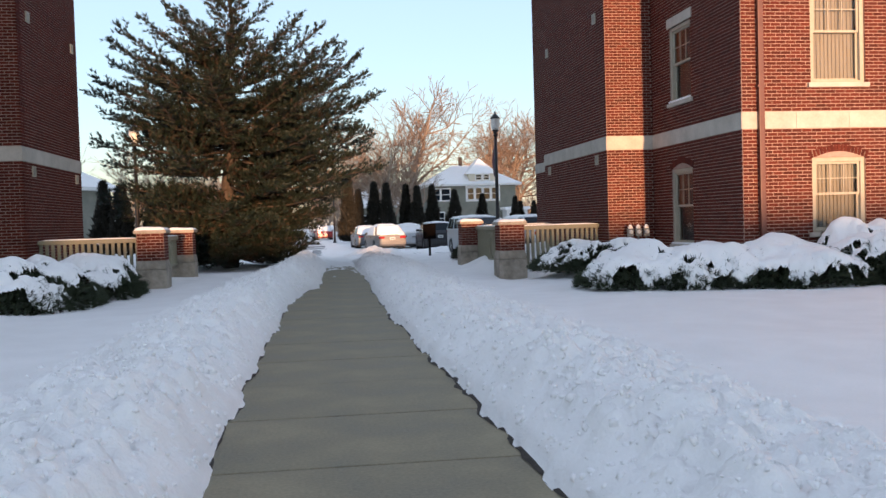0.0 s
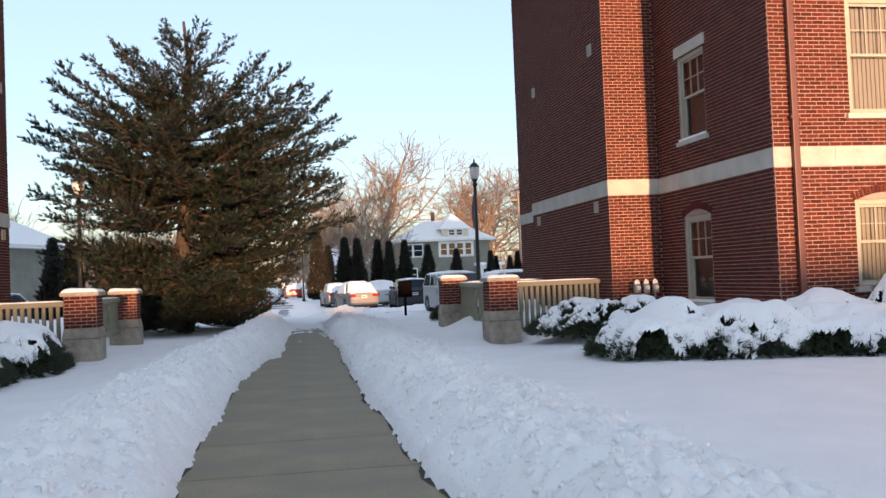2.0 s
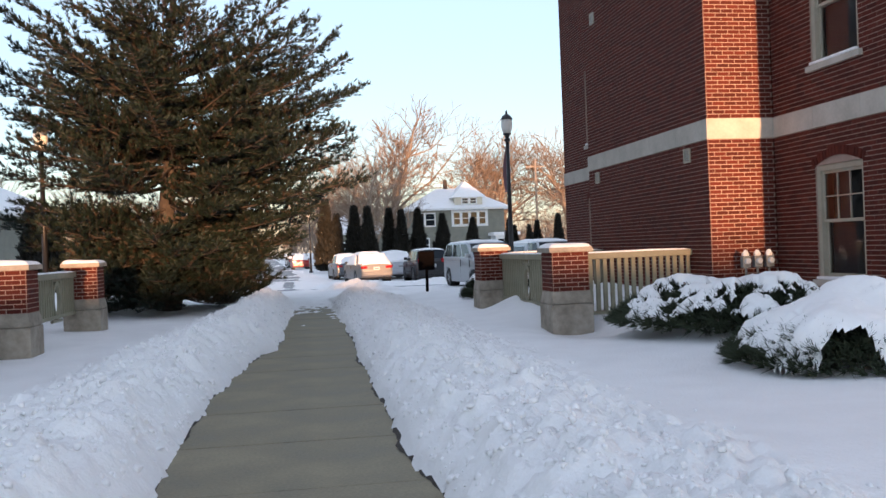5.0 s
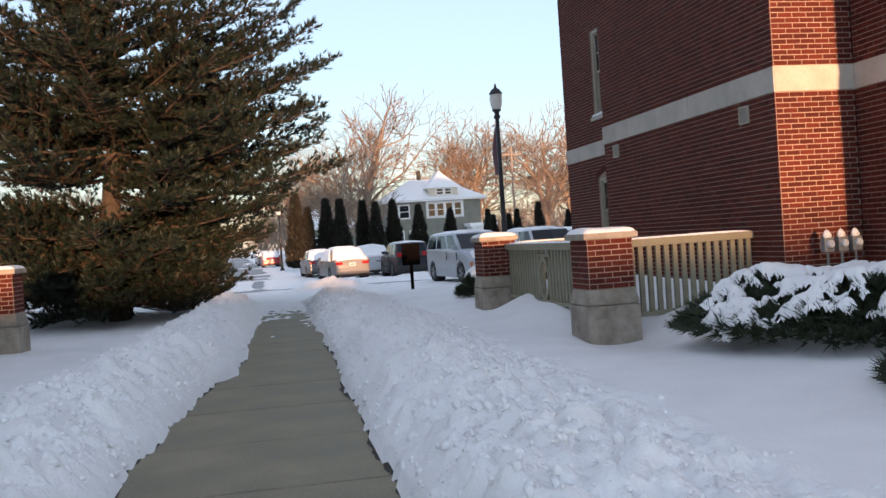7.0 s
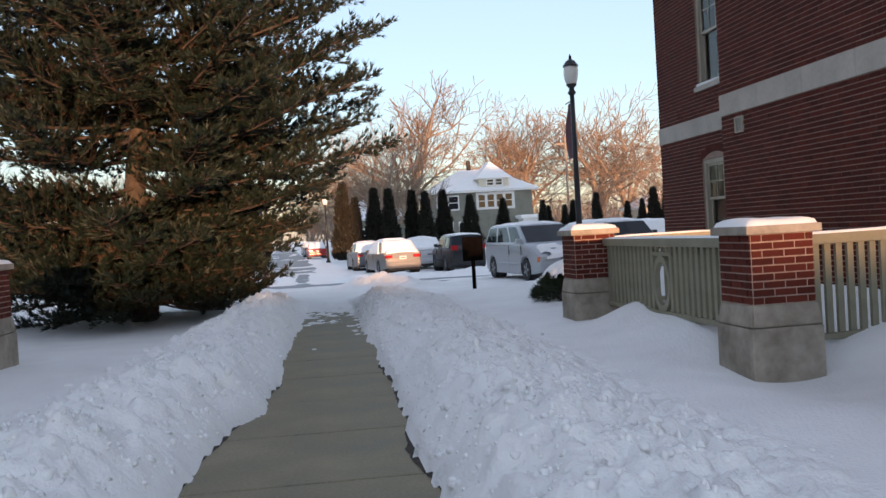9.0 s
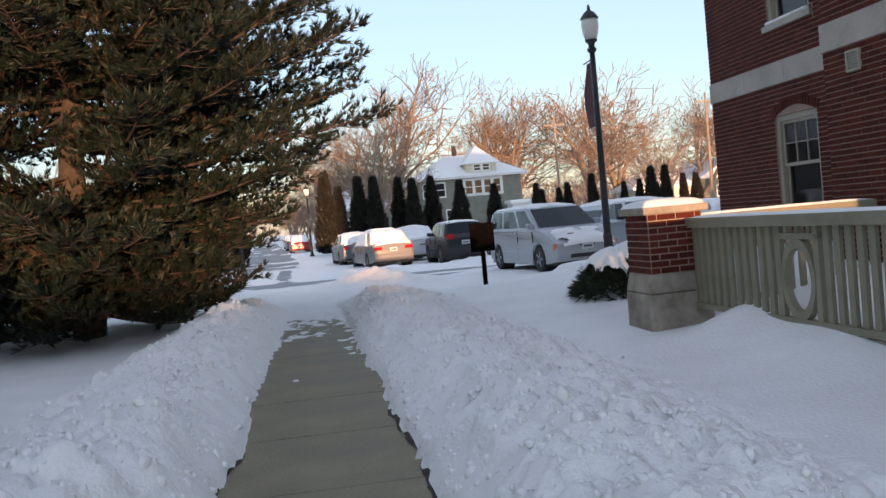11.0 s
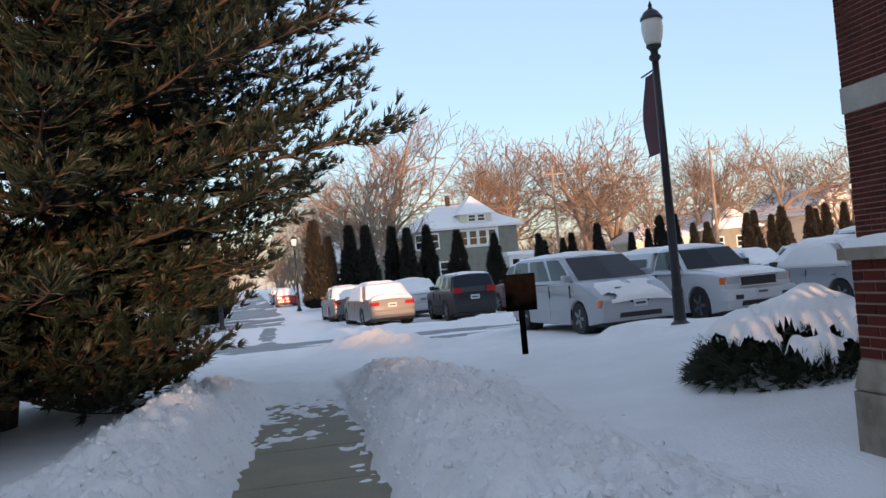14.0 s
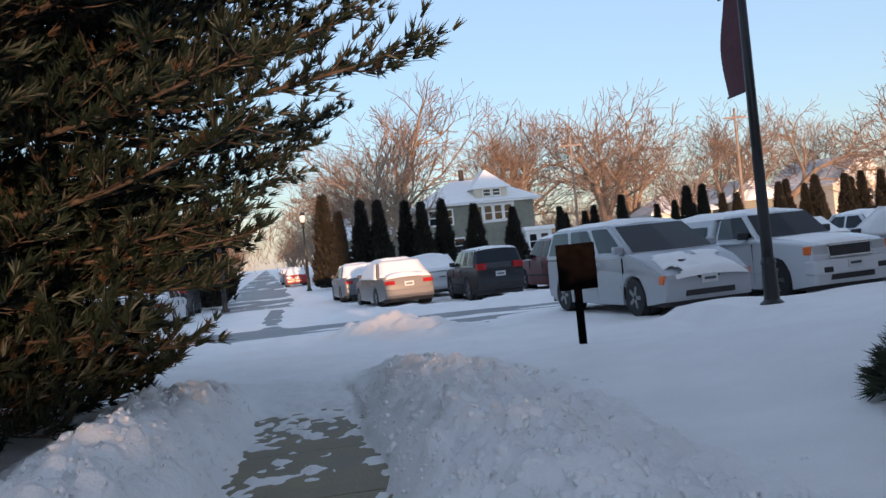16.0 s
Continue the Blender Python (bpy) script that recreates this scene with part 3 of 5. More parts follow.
def brick_building(name, label, runs, close):
    """runs: (name, origin, along, outward, length, windows, vents, pick). close: plan of the shell for roof and back walls."""
    b = empty(name, Matrix(), label, "building")
    bricks = Bricks()
    for wname, o, u, n, length, wins, vents, pick, ext in runs:
        opens = [(a, c, z0, z1) for a, c, z0, z1, *_ in wins]
        wall_core(b, o, u, n, length, 0.0, TOP, opens, 0.3, ext)
        cuts = [(a - 0.0, c + 0.0, z0, z1 + (0.12 if arch else 0.0)) for a, c, z0, z1, arch, *_ in wins]
        cuts = [(a - 0.08, c + 0.08, z0 - 0.09, z0) for a, c, z0, *_ in wins] + cuts + [(-1, length + 1, BAND0, BAND1)]
        cuts += [(a - 0.08, c + 0.08, z1, z1 + 0.22) for a, c, z0, z1, arch, bl, sn, li in wins if li]
        cuts += [(uc - 0.12, uc + 0.12, zc - 0.12, zc + 0.12) for uc, zc in vents]
        if wname not in ("back", "far_side"):
            bricks.face(o, u, n, length, 0.2, TOP, cuts, pick)
        uv, nv = Vector(u), Vector(n)
        m = Matrix((uv, -nv, (0, 0, 1))).transposed().to_4x4()
        m.translation = Vector((o[0], o[1], 0))
        # stone band in blocks
        k = max(1, round(length / 1.2))
        for i in range(k):
            part("band_stone", box(length * i / k + 0.002 - (0.02 if i == 0 and ext[2] else 0), length * (i + 1) / k - 0.002 + (0.02 if i == k - 1 and ext[3] else 0), -0.022, 0.05, BAND0 + 0.006, BAND1 - 0.006, 0.008, m), M_STONE, b, "limestone band stone")
        for a, c, z0, z1, arch, bl, sn, li in wins:
            window(b, o, u, n, a, c, z0, z1, arch, bl, sn, li)
            if arch:
                cx, half = (a + c) / 2, (c - a) / 2 + 0.02
                for i in range(17):
                    t = -1 + 2 * i / 16
                    mm = m @ Matrix.Translation((cx + t * half, 0, z1 + 0.05 + 0.13 * math.cos(t * math.pi / 2))) @ Matrix.Rotation(radians(20 * t), 4, "Y")
                    bricks.loose(mm, 0.058, 0.13, 0.018)
        for uc, zc in vents:
            vent(b, o, u, n, uc, zc)
    bricks.done(b)
    xs, ys = [p[0] for p in close], [p[1] for p in close]
    x0, x1, y0, y1 = min(xs) - 0.5, max(xs) + 0.5, min(ys) - 0.5, max(ys) + 0.5
    bm = box(x0 + 0.2, x1 - 0.2, y0 + 0.2, y1 - 0.2, TOP + 0.002, TOP + 0.35, 0.03)
    part("cornice", bm, M_STONE, b, "limestone cornice")
    # unseen roof, its low pitch chosen for how far the shade reaches
    half, zt = min(x1 - x0, y1 - y0) / 2, TOP + 0.355
    bm = bmesh.new()
    wide = x1 - x0 > y1 - y0
    e0, e1 = ((x0 + half, (y0 + y1) / 2, zt + half * 0.25), (x1 - half - 0.01, (y0 + y1) / 2, zt + half * 0.25)) if wide else (((x0 + x1) / 2, y0 + half, zt + half * 0.25), ((x0 + x1) / 2, y1 - half - 0.01, zt + half * 0.25))
    v = [bm.verts.new(p) for p in ((x0, y0, zt), (x1, y0, zt), (x1, y1, zt), (x0, y1, zt), e0, e1)]
    for f in ((0, 1, 5, 4), (1, 2, 5), (2, 3, 4, 5), (3, 0, 4), (3, 2, 1, 0)) if wide else ((0, 1, 4), (1, 2, 5, 4), (2, 3, 5), (3, 0, 4, 5), (3, 2, 1, 0)):
        bm.faces.new([v[i] for i in f])
    part("roof", bm, M_SNOWCAP, b, "hipped roof under snow")
    return b


W = lambda a, c, z0, z1, arch, bl=False, sn=False, li=False: (a, c, z0, z1, arch, bl, sn, li)
# right-hand block: front, side, bay return, bay, bay end, rear wall
brick_building(
    "brick_building", "red brick residence hall with limestone band and cream sash windows",
    [
        ("front", (8.15, 15.9), (1, 0, 0), (0, -1, 0), 5.5, [W(1.42, 2.56, 3.99, 5.95, False, True), W(1.42, 2.54, 1.1, 2.55, True, True), W(3.9, 5.0, 3.99, 5.95, False, True), W(3.9, 5.0, 1.1, 2.55, True, True)], [], None, (0, 0, 0, 0)),
        ("side", (8.15, 20.4), (0, -1, 0), (-1, 0, 0), 4.5, [W(1.1, 2.25, 4.05, 5.75, False, False, True, True), W(1.1, 2.25, 0.85, 2.55, True, False, True), W(1.1, 2.25, 7.6, 9.3, False, False, True, True)], [], None, (0, -0.3, 0, 1)),
        ("return", (7.0, 20.4), (1, 0, 0), (0, -1, 0), 1.15, [], [], lambda c: c[2] > 0.9 and c[3] < 3.1, (0, -0.02, 0, 0)),
        ("bay", (7.0, 26.15), (0, -1, 0), (-1, 0, 0), 5.75, [], [(5.02, 2.93), (0.58, 2.93), (5.02, 6.4), (0.58, 6.4)], lambda c: c[0] > 4.4 and c[2] > 0.9 and c[3] < 2.4, (-0.3, -0.3, 1, 1)),
        ("bay_end", (7.88, 26.15), (-1, 0, 0), (0, 1, 0), 0.88, [], [], None, (0, 0, 0, 0)),
        ("rear", (7.88, 30.7), (0, -1, 0), (-1, 0, 0), 4.55, [W(1.9, 3.0, 4.0, 5.9, False, False, True), W(1.9, 3.0, 1.15, 2.65, True)], [], None, (0, 0, 1, 0)),
        # unseen walls run east so the block shades the car park and house
        ("far_side", (13.65, 15.9), (1, 0, 0), (0, -1, 0), 18.0, [], [], None, (0, 0, 0, 0)),
        ("back", (31.65, 30.7), (-1, 0, 0), (0, 1, 0), 23.77, [], [], None, (0, 0, 0, 0)),
        ("far_side", (31.65, 15.9), (0, 1, 0), (1, 0, 0), 14.8, [], [], None, (0, 0, 0, 0)),
    ],
    [(8.15, 15.9), (31.65, 15.9), (31.65, 30.7), (7.88, 30.7), (7.88, 26.15), (7.0, 26.15), (7.0, 20.4), (8.15, 20.4)],
)
# left-hand block
LX = -6.25
brick_building(
    "brick_building", "red brick residence hall wall with a limestone band",
    [
        ("bay", (LX, 20.4), (0, 1, 0), (1, 0, 0), 4.9, [], [(0.75, 2.93), (4.4, 2.93), (0.75, 6.4), (4.4, 6.4)], lambda c: c[0] < 1.2 and c[2] > 0.9 and c[3] < 3.1, (-0.3, -0.3, 1, 1)),
        ("return", (LX - 1.4, 20.4), (1, 0, 0), (0, -1, 0), 1.4, [], [], None, (0, -0.02, 0, 0)),
        ("front", (LX - 1.4, 15.9), (0, 1, 0), (1, 0, 0), 4.5, [], [], None, (0, 0, 0, 0)),
        ("bay_end", (LX, 25.3), (-1, 0, 0), (0, 1, 0), 6.5, [], [], None, (0, 0, 0, 0)),
        ("near_end", (LX - 6.5, 15.9), (1, 0, 0), (0, -1, 0), 5.1, [], [], None, (0, -0.02, 0, 0)),
        ("far_side", (LX - 6.5, 25.3), (0, -1, 0), (-1, 0, 0), 9.4, [], [], None, (0, 0, 0, 0)),
    ],
    [(LX - 1.4, 15.9), (LX - 1.4, 20.4), (LX, 20.4), (LX, 25.3), (LX - 6.5, 25.3), (LX - 6.5, 15.9)],
)


def downspout():
    d = empty("downspout", pose(8.5, 15.88, 0), "brown metal downspout on the brick corner", "downspout")
    part("pipe", box(-0.055, 0.055, -0.10, -0.015, 0.7, TOP, 0.012), M_DOWNSPOUT, d)
    for z in (1.0, 3.9, 6.8, 9.6):
        part("bracket", box(-0.08, 0.08, -0.108, -0.005, z, z + 0.05, 0.004), M_DOWNSPOUT, d)


downspout()


# ---- gate piers and fences ----
def snow_pillow(x0, x1, y0, y1, z, h, seed=0, n=12):
    """A closed, rounded, uneven cap of snow."""
    vs, fs = [], []
    for i in range(n + 1):
        for j in range(n + 1):
            a, b = i / n, j / n
            e = min(1.0, 4 * min(a, 1 - a), 4 * min(b, 1 - b))
            e = math.sqrt(max(0.0, 1 - (1 - e) ** 2))
            x, y = x0 + (x1 - x0) * a, y0 + (y1 - y0) * b
            k = noise.noise(Vector((x * 2.1 + seed, y * 2.1, seed * 3.3)))
            vs.append((x, y, z + h * e * (0.85 + 0.35 * k)))
    for i in range(n):
        for j in range(n):
            p = i * (n + 1) + j
            fs.append((p, p + n + 1, p + n + 2, p + 1))
    k = len(vs)
    vs += [(x0, y0, z), (x1, y0, z), (x1, y1, z), (x0, y1, z)]
    fs.append((k, k + 3, k + 2, k + 1))
    return vs, fs


def pier(x, y, side, base_z=0.0, label=""):
    """Square brick gate pier on a stone base, with a stone cap under snow."""
    p = empty("gate_pier", pose(x, y, base_z), label or "square red brick gate pier with limestone base and snowy cap", "pier", "gate piers")
    h = side / 2
    part("base_stone", box(-h - 0.045, h + 0.045, -h - 0.045, h + 0.045, -0.1, 0.49, 0.012), M_BASE, p, "stained limestone base block")
    bm = box(-h - 0.045, h + 0.045, -h - 0.045, h + 0.045, 0.496, 0.69, 0.0)
    for v in bm.verts:
        if v.co.z > 0.6:
            v.co.x *= (h + 0.012) / (h + 0.045)
            v.co.y *= (h + 0.012) / (h + 0.045)
    bmesh.ops.bevel(bm, geom=list(bm.edges), offset=0.012, segments=2, affect="EDGES")
    part("plinth_stone", bm, M_BASE, p, "stained limestone plinth")
    z0 = 0.69
    part("mortar_core", box(-h, h, -h, h, z0, z0 + 9 * COURSE), M_MORTAR, p, "pale mortar")
    for k, (u, n) in enumerate((((1, 0, 0), (0, -1, 0)), ((0, 1, 0), (1, 0, 0)), ((-1, 0, 0), (0, 1, 0)), ((0, -1, 0), (-1, 0, 0)))):
        uv, nv = Vector(u), Vector(n)
        o = nv * h - uv * h
        for cell in brick_cells(side, 0, 9 * COURSE, [], 0.0 if k % 2 else BRICK / 2):
            vs = [v + Vector((0, 0, z0)) for v in brick_verts(cell, (o.x, o.y, 0), u, n, 0.009 + random.uniform(-0.0015, 0.0015))]
            raw("brick", vs, BRICK_FACES, M_BRICK, p)
    zc = z0 + 9 * COURSE
    part("cap_stone", box(-h - 0.06, h + 0.06, -h - 0.06, h + 0.06, zc, zc + 0.075, 0.012), M_BASE, p, "limestone cap")
    v, f = snow_pillow(-h - 0.05, h + 0.05, -h - 0.05, h + 0.05, zc + 0.07, 0.085, x + y, 18)
    raw("snow_cap", v, f, M_SNOWCAP, p, "rounded cap of snow", True)
    return p


def fence(a, b, z, height, ring=None, label="tan-green painted steel railing with flat slats", snow=0.03):
    """A railing from a to b (plan points), rail tops at z + height."""
    a, b = Vector((*a, 0)), Vector((*b, 0))
    d = b - a
    L = d.length
    m = Matrix.Translation((a.x, a.y, z)) @ Matrix.Rotation(math.atan2(d.y, d.x), 4, "Z")
    f = empty("fence", m, label, "fence")
    part("top_rail", box(0, L, -0.07, 0.07, height - 0.10, height, 0.012), M_FENCE, f)
    part("bottom_rail", box(0, L, -0.035, 0.035, 0.06, 0.12, 0.008), M_FENCE, f)
    step = 0.135
    k = int((L - 0.06) / step)
    me = bpy.data.meshes.new("slat")
    bm = box(-0.036, 0.036, -0.018, 0.018, 0.12, height - 0.10, 0.005)
    bm.to_mesh(me)
    bm.free()
    me.materials.append(M_FENCE)
    for i in range(k + 1):
        x = 0.05 + (L - 0.1) * i / k
        if ring and abs(x - ring) < 0.24:
            continue
        s = new("slat", me)
        s.parent = f
        s.matrix_local = pose(x, 0, 0)
    if ring:
        zc = 0.12 + (height - 0.34) * 0.5
        bm = bmesh.new()
        n, R, r = 36, 0.26, 0.035
        ringv = []
        for i in range(n):
            t = 2 * math.pi * i / n
            ringv.append([bm.verts.new(((R + q) * math.cos(t) * 0.8 + ring, w, (R + q) * 1.15 * math.sin(t) + zc)) for q, w in ((-r, -0.03), (r, -0.03), (r, 0.03), (-r, 0.03))])
        for i in range(n):
            p, q = ringv[i], ringv[(i + 1) % n]
            for j in range(4):
                bm.faces.new((p[j], p[(j + 1) % 4], q[(j + 1) % 4], q[j]))
        part("ring", bm, M_FENCE, f, "oval ring ornament")
        part("cross_rail", box(ring - 0.3, ring + 0.3, -0.025, 0.025, zc + 0.33, zc + 0.38, 0.006), M_FENCE, f)
        part("cross_rail", box(ring - 0.3, ring + 0.3, -0.025, 0.025, zc - 0.38, zc - 0.33, 0.006), M_FENCE, f)
        for x in (ring - 0.27, ring + 0.27):
            part("stile", box(x - 0.03, x + 0.03, -0.025, 0.025, 0.12, height - 0.10, 0.006), M_FENCE, f)
        for i in range(3):
            x = ring - 0.16 + 0.16 * i
            part("slat", box(x - 0.025, x + 0.025, -0.015, 0.015, zc + 0.38, height - 0.10, 0.004), M_FENCE, f)
    if snow:
        v, q = snow_pillow(0.02, L - 0.02, -0.065, 0.065, height, snow, a.x, 14)
        raw("snow_cap", v, q, M_SNOWCAP, f, "thin strip of snow on the rail", True)
    return f


P = 0.58
pier(4.61, 20.62, P, 0.10)
pier(4.48, 25.33, P, 0.13)
pier(-3.62, 20.65, P, 0.15)
pier(-3.58, 25.0, P, 0.13)
fence((4.92, 20.8), (6.98, 21.15), 0.30, 1.06, label="tan painted steel railing with flat slats, warm in low sun")
fence((4.66, 25.02), (4.72, 20.95), 0.38, 0.98, 1.85)
fence((4.8, 25.5), (6.98, 25.4), 0.35, 1.02)
fence((-3.95, 20.85), (-6.22, 21.2), 0.35, 1.0)
fence((-3.72, 24.68), (-3.75, 20.98), 0.50, 0.85, 1.2)


def meters():
    for i in range(3):
        x = 7.44 + 0.20 * i
        g = empty("utility_meter", pose(x, 20.15, 0.60) @ Matrix.Scale(0.8, 4), "grey electric meter box on a conduit post with snow cap", "meter", "utility meters")
        part("conduit", lathe([(0.022, 0), (0.022, 0.55)], 10), M_METER, g)
        part("box", box(-0.085, 0.085, -0.06, 0.06, 0.55, 0.78, 0.015), M_METER, g)
        part("dial", lathe([(0.06, 0), (0.06, 0.05), (0.045, 0.07)], 16, pose(0, -0.06, 0.68, 90)), M_PLATE, g, "glass meter dial")
        bm = box(-0.085, 0.085, -0.065, 0.065, 0.78, 0.92, 0.0)
        for v in bm.verts:
            if v.co.z > 0.85:
                v.co.x *= 0.25
                v.co.y *= 0.3
        bmesh.ops.bevel(bm, geom=list(bm.edges), offset=0.025, segments=2, affect="EDGES")
        part("snow_cap", bm, M_SNOWCAP, g, "small peaked cap of snow", True)


meters()


# ---- plants ----
def needles(P, D, n, length, width, cone, rng, curl=0.0):
    """n pointed blades round each tuft at P that points along D: arrays of corners and triangles."""
    P, D = np.repeat(P, n, 0), np.repeat(D, n, 0)
    k = len(P)
    R = rng.normal(size=(k, 3))
    d = D + cone * R / np.linalg.norm(R, axis=1, keepdims=True) * rng.uniform(0.3, 1.0, (k, 1))
    d /= np.linalg.norm(d, axis=1, keepdims=True)
    d[:, 2] -= curl
    s = np.cross(d, rng.normal(size=(k, 3)))
    s /= np.linalg.norm(s, axis=1, keepdims=True) + 1e-9
    L = length * rng.uniform(0.65, 1.15, (k, 1))
    v = np.stack([P - s * width, P + s * width, P + d * L + s * width * 0.25, P + d * L - s * width * 0.25], 1).reshape(-1, 3)
    return v, np.arange(4 * k).reshape(-1, 4)


def tube(points, radii, sides, vs, fs):
    """Appends a tapered tube along points."""
    base = len(vs)
    for i, (p, r) in enumerate(zip(points, radii)):
        a = (points[min(i + 1, len(points) - 1)] - points[max(i - 1, 0)]).normalized()
        s = a.orthogonal().normalized()
        t = a.cross(s)
        for k in range(sides):
            w = 2 * math.pi * k / sides
            vs.append(p + (s * math.cos(w) + t * math.sin(w)) * r)
    for i in range(len(points) - 1):
        for k in range(sides):
            a, b = base + i * sides + k, base + i * sides + (k + 1) % sides
            fs.append((a, b, b + sides, a + sides))


def blades(P, D, n, length, width, cone, rng):
    """Like needles(), each blade one pointed triangle."""
    v, _ = needles(P, D, n, length, width, cone, rng)
    v = v.reshape(-1, 4, 3)
    v = np.stack([v[:, 0], v[:, 1], (v[:, 2] + v[:, 3]) / 2], 1)
    return v.reshape(-1, 3), np.arange(3 * len(v)).reshape(-1, 3)


def pine_tree(x, y, z):
    """Big white pine: trunk, whorled limbs that sweep up at their ends, plumes of needles on their twigs."""
    rng, rnd = np.random.RandomState(11), random.Random(11)
    t = empty("pine_tree", pose(x, y, z), "tall dark green pine with wide upswept limbs in the snow", "tree")
    vs, fs = [], []
    trunk = [Vector((0.10 * math.sin(k * 0.8) + 0.017 * k, 0.08 * math.cos(k * 1.1), k * 0.5 - 0.2)) for k in range(22)]
    tube(trunk, [0.27 * (1 - k / 22.5) ** 0.8 + 0.012 for k in range(22)], 10, vs, fs)
    raw("trunk", vs, fs, M_PINEBARK, t, smooth=True)
    P, D = [], []

    def reach(h, ang):
        r = float(np.interp(h, (0.2, 1.0, 2.2, 3.4, 5.0, 7.0, 8.2, 9.0, 9.7, 10.4), (2.4, 3.2, 4.1, 5.0, 5.35, 4.85, 3.9, 2.7, 1.4, 0.35)))
        # limbs over the walk's side bear more below
        return r + (0.45 * math.cos(ang) if 3.0 < h < 7.5 else 0.0)

    h, whorl = 0.12, 0
    while h < 10.35:
        nb = 9 if h < 1.6 else 7 if h < 6.5 else 6 if h < 7.5 else 5 if h < 9.3 else 4
        off = whorl * 2.4 + rnd.uniform(-0.3, 0.3)
        whorl += 1
        for b in range(nb):
            ang = off + 6.283 * b / nb + rnd.uniform(-0.30, 0.30)
            tip = h + rnd.uniform(-0.16, 0.16)
            if 2.9 < tip < 4.1 and math.cos(ang) < 0.35 and rnd.random() < 0.75:
                continue
            L = reach(tip, ang) * rnd.choice((0.62, 0.8, 0.9, 0.96, 1.0, 1.0))
            rise = float(np.interp(tip, (0.3, 2.5, 5.0, 8.0, 10.3), (-0.16, -0.02, 0.10, 0.42, 1.2))) + rnd.uniform(-0.07, 0.07)
            zb = max(0.45, min(tip - rise * L, 10.0))
            sag = 0.07 * L if tip < 6 else 0.03 * L
            n, a = 9, ang
            pts, p = [], Vector((0.017 * 2 * zb, 0, zb))
            for k in range(n + 1):
                f = k / n
                pts.append(p + Vector((0, 0, (tip - zb) * f ** 1.25 - sag * math.sin(3.14 * f))))
                a += rnd.uniform(-0.10, 0.10)
                p = p + Vector((math.cos(a), math.sin(a), 0)) * (L / n)
            r0 = 0.014 + 0.009 * L
            vs, fs = [], []
            tube(pts, [r0 * (1 - 0.88 * k / n) for k in range(n + 1)], 5, vs, fs)
            nt = int(7 + 10 * L)
            for q in range(nt):
                f = 0.16 + 0.84 * ((q + rnd.random()) / nt) ** 0.85
                i = min(int(f * n), n - 1)
                o = pts[i].lerp(pts[i + 1], f * n - i)
                side = 1 if q % 2 else -1
                ta = ang + side * rnd.uniform(0.3, 1.2) * (1.15 - 0.25 * f)
                tl = (0.26 + 0.27 * L * (1 - f) ** 0.7 * rnd.uniform(0.5, 1.1)) * rnd.uniform(0.7, 1.25)
                lift = rnd.uniform(-0.30, 0.75) + 0.2 * max(0.0, rise)
                td = Vector((math.cos(ta), math.sin(ta), lift)).normalized()
                e = o + td * tl + Vector((0, 0, 0.10 * tl))
                tube([o, o.lerp(e, 0.5) - Vector((0, 0, 0.03 * tl)), e], [0.010, 0.007, 0.003], 3, vs, fs)
                m = max(3, int(tl / 0.10))
                for w in range(m):
                    g = (w + 1.0) / m
                    c = o.lerp(e, g) + Vector((rnd.uniform(-1, 1), rnd.uniform(-1, 1), rnd.uniform(-0.4, 1))) * 0.045
                    P.append(c)
                    D.append((td * 0.9 + Vector((rnd.uniform(-0.55, 0.55), rnd.uniform(-0.55, 0.55), rnd.uniform(0.0, 0.8)))).normalized())
            raw("limb", vs, fs, M_PINEBARK, t, smooth=True)
        h += 0.20 if h < 1.6 else 0.32 if h < 4 else 0.38
    P, D = np.array(P), np.array(D)
    R = np.hypot(P[:, 0], P[:, 1]) / np.interp(P[:, 2], (0, 3.4, 5, 7, 9, 10.5), (3, 5, 5.3, 4.8, 2.7, 0.5))
    # browner tufts, more of them towards the trunk and low down
    brownish = rng.rand(len(P)) < np.clip(0.26 - 0.26 * R, 0.01, 1) * np.where(P[:, 2] < 5.5, 1.0, 0.7)
    v, f = blades(P[~brownish], D[~brownish], 12, 0.175, 0.0145, 0.75, rng)
    tagged(raw_np("crown", v, f, M_NEEDLE, t, "plumes of dark green needles"), kind="stuff")
    v, f = blades(P[brownish], D[brownish], 12, 0.14, 0.011, 0.9, rng)
    tagged(raw_np("dry_needles", v, f, M_BROWNNEEDLE, t, "rust-brown needles inside the crown"), kind="stuff")

pine_tree(-3.1, 33.0, 0.1)


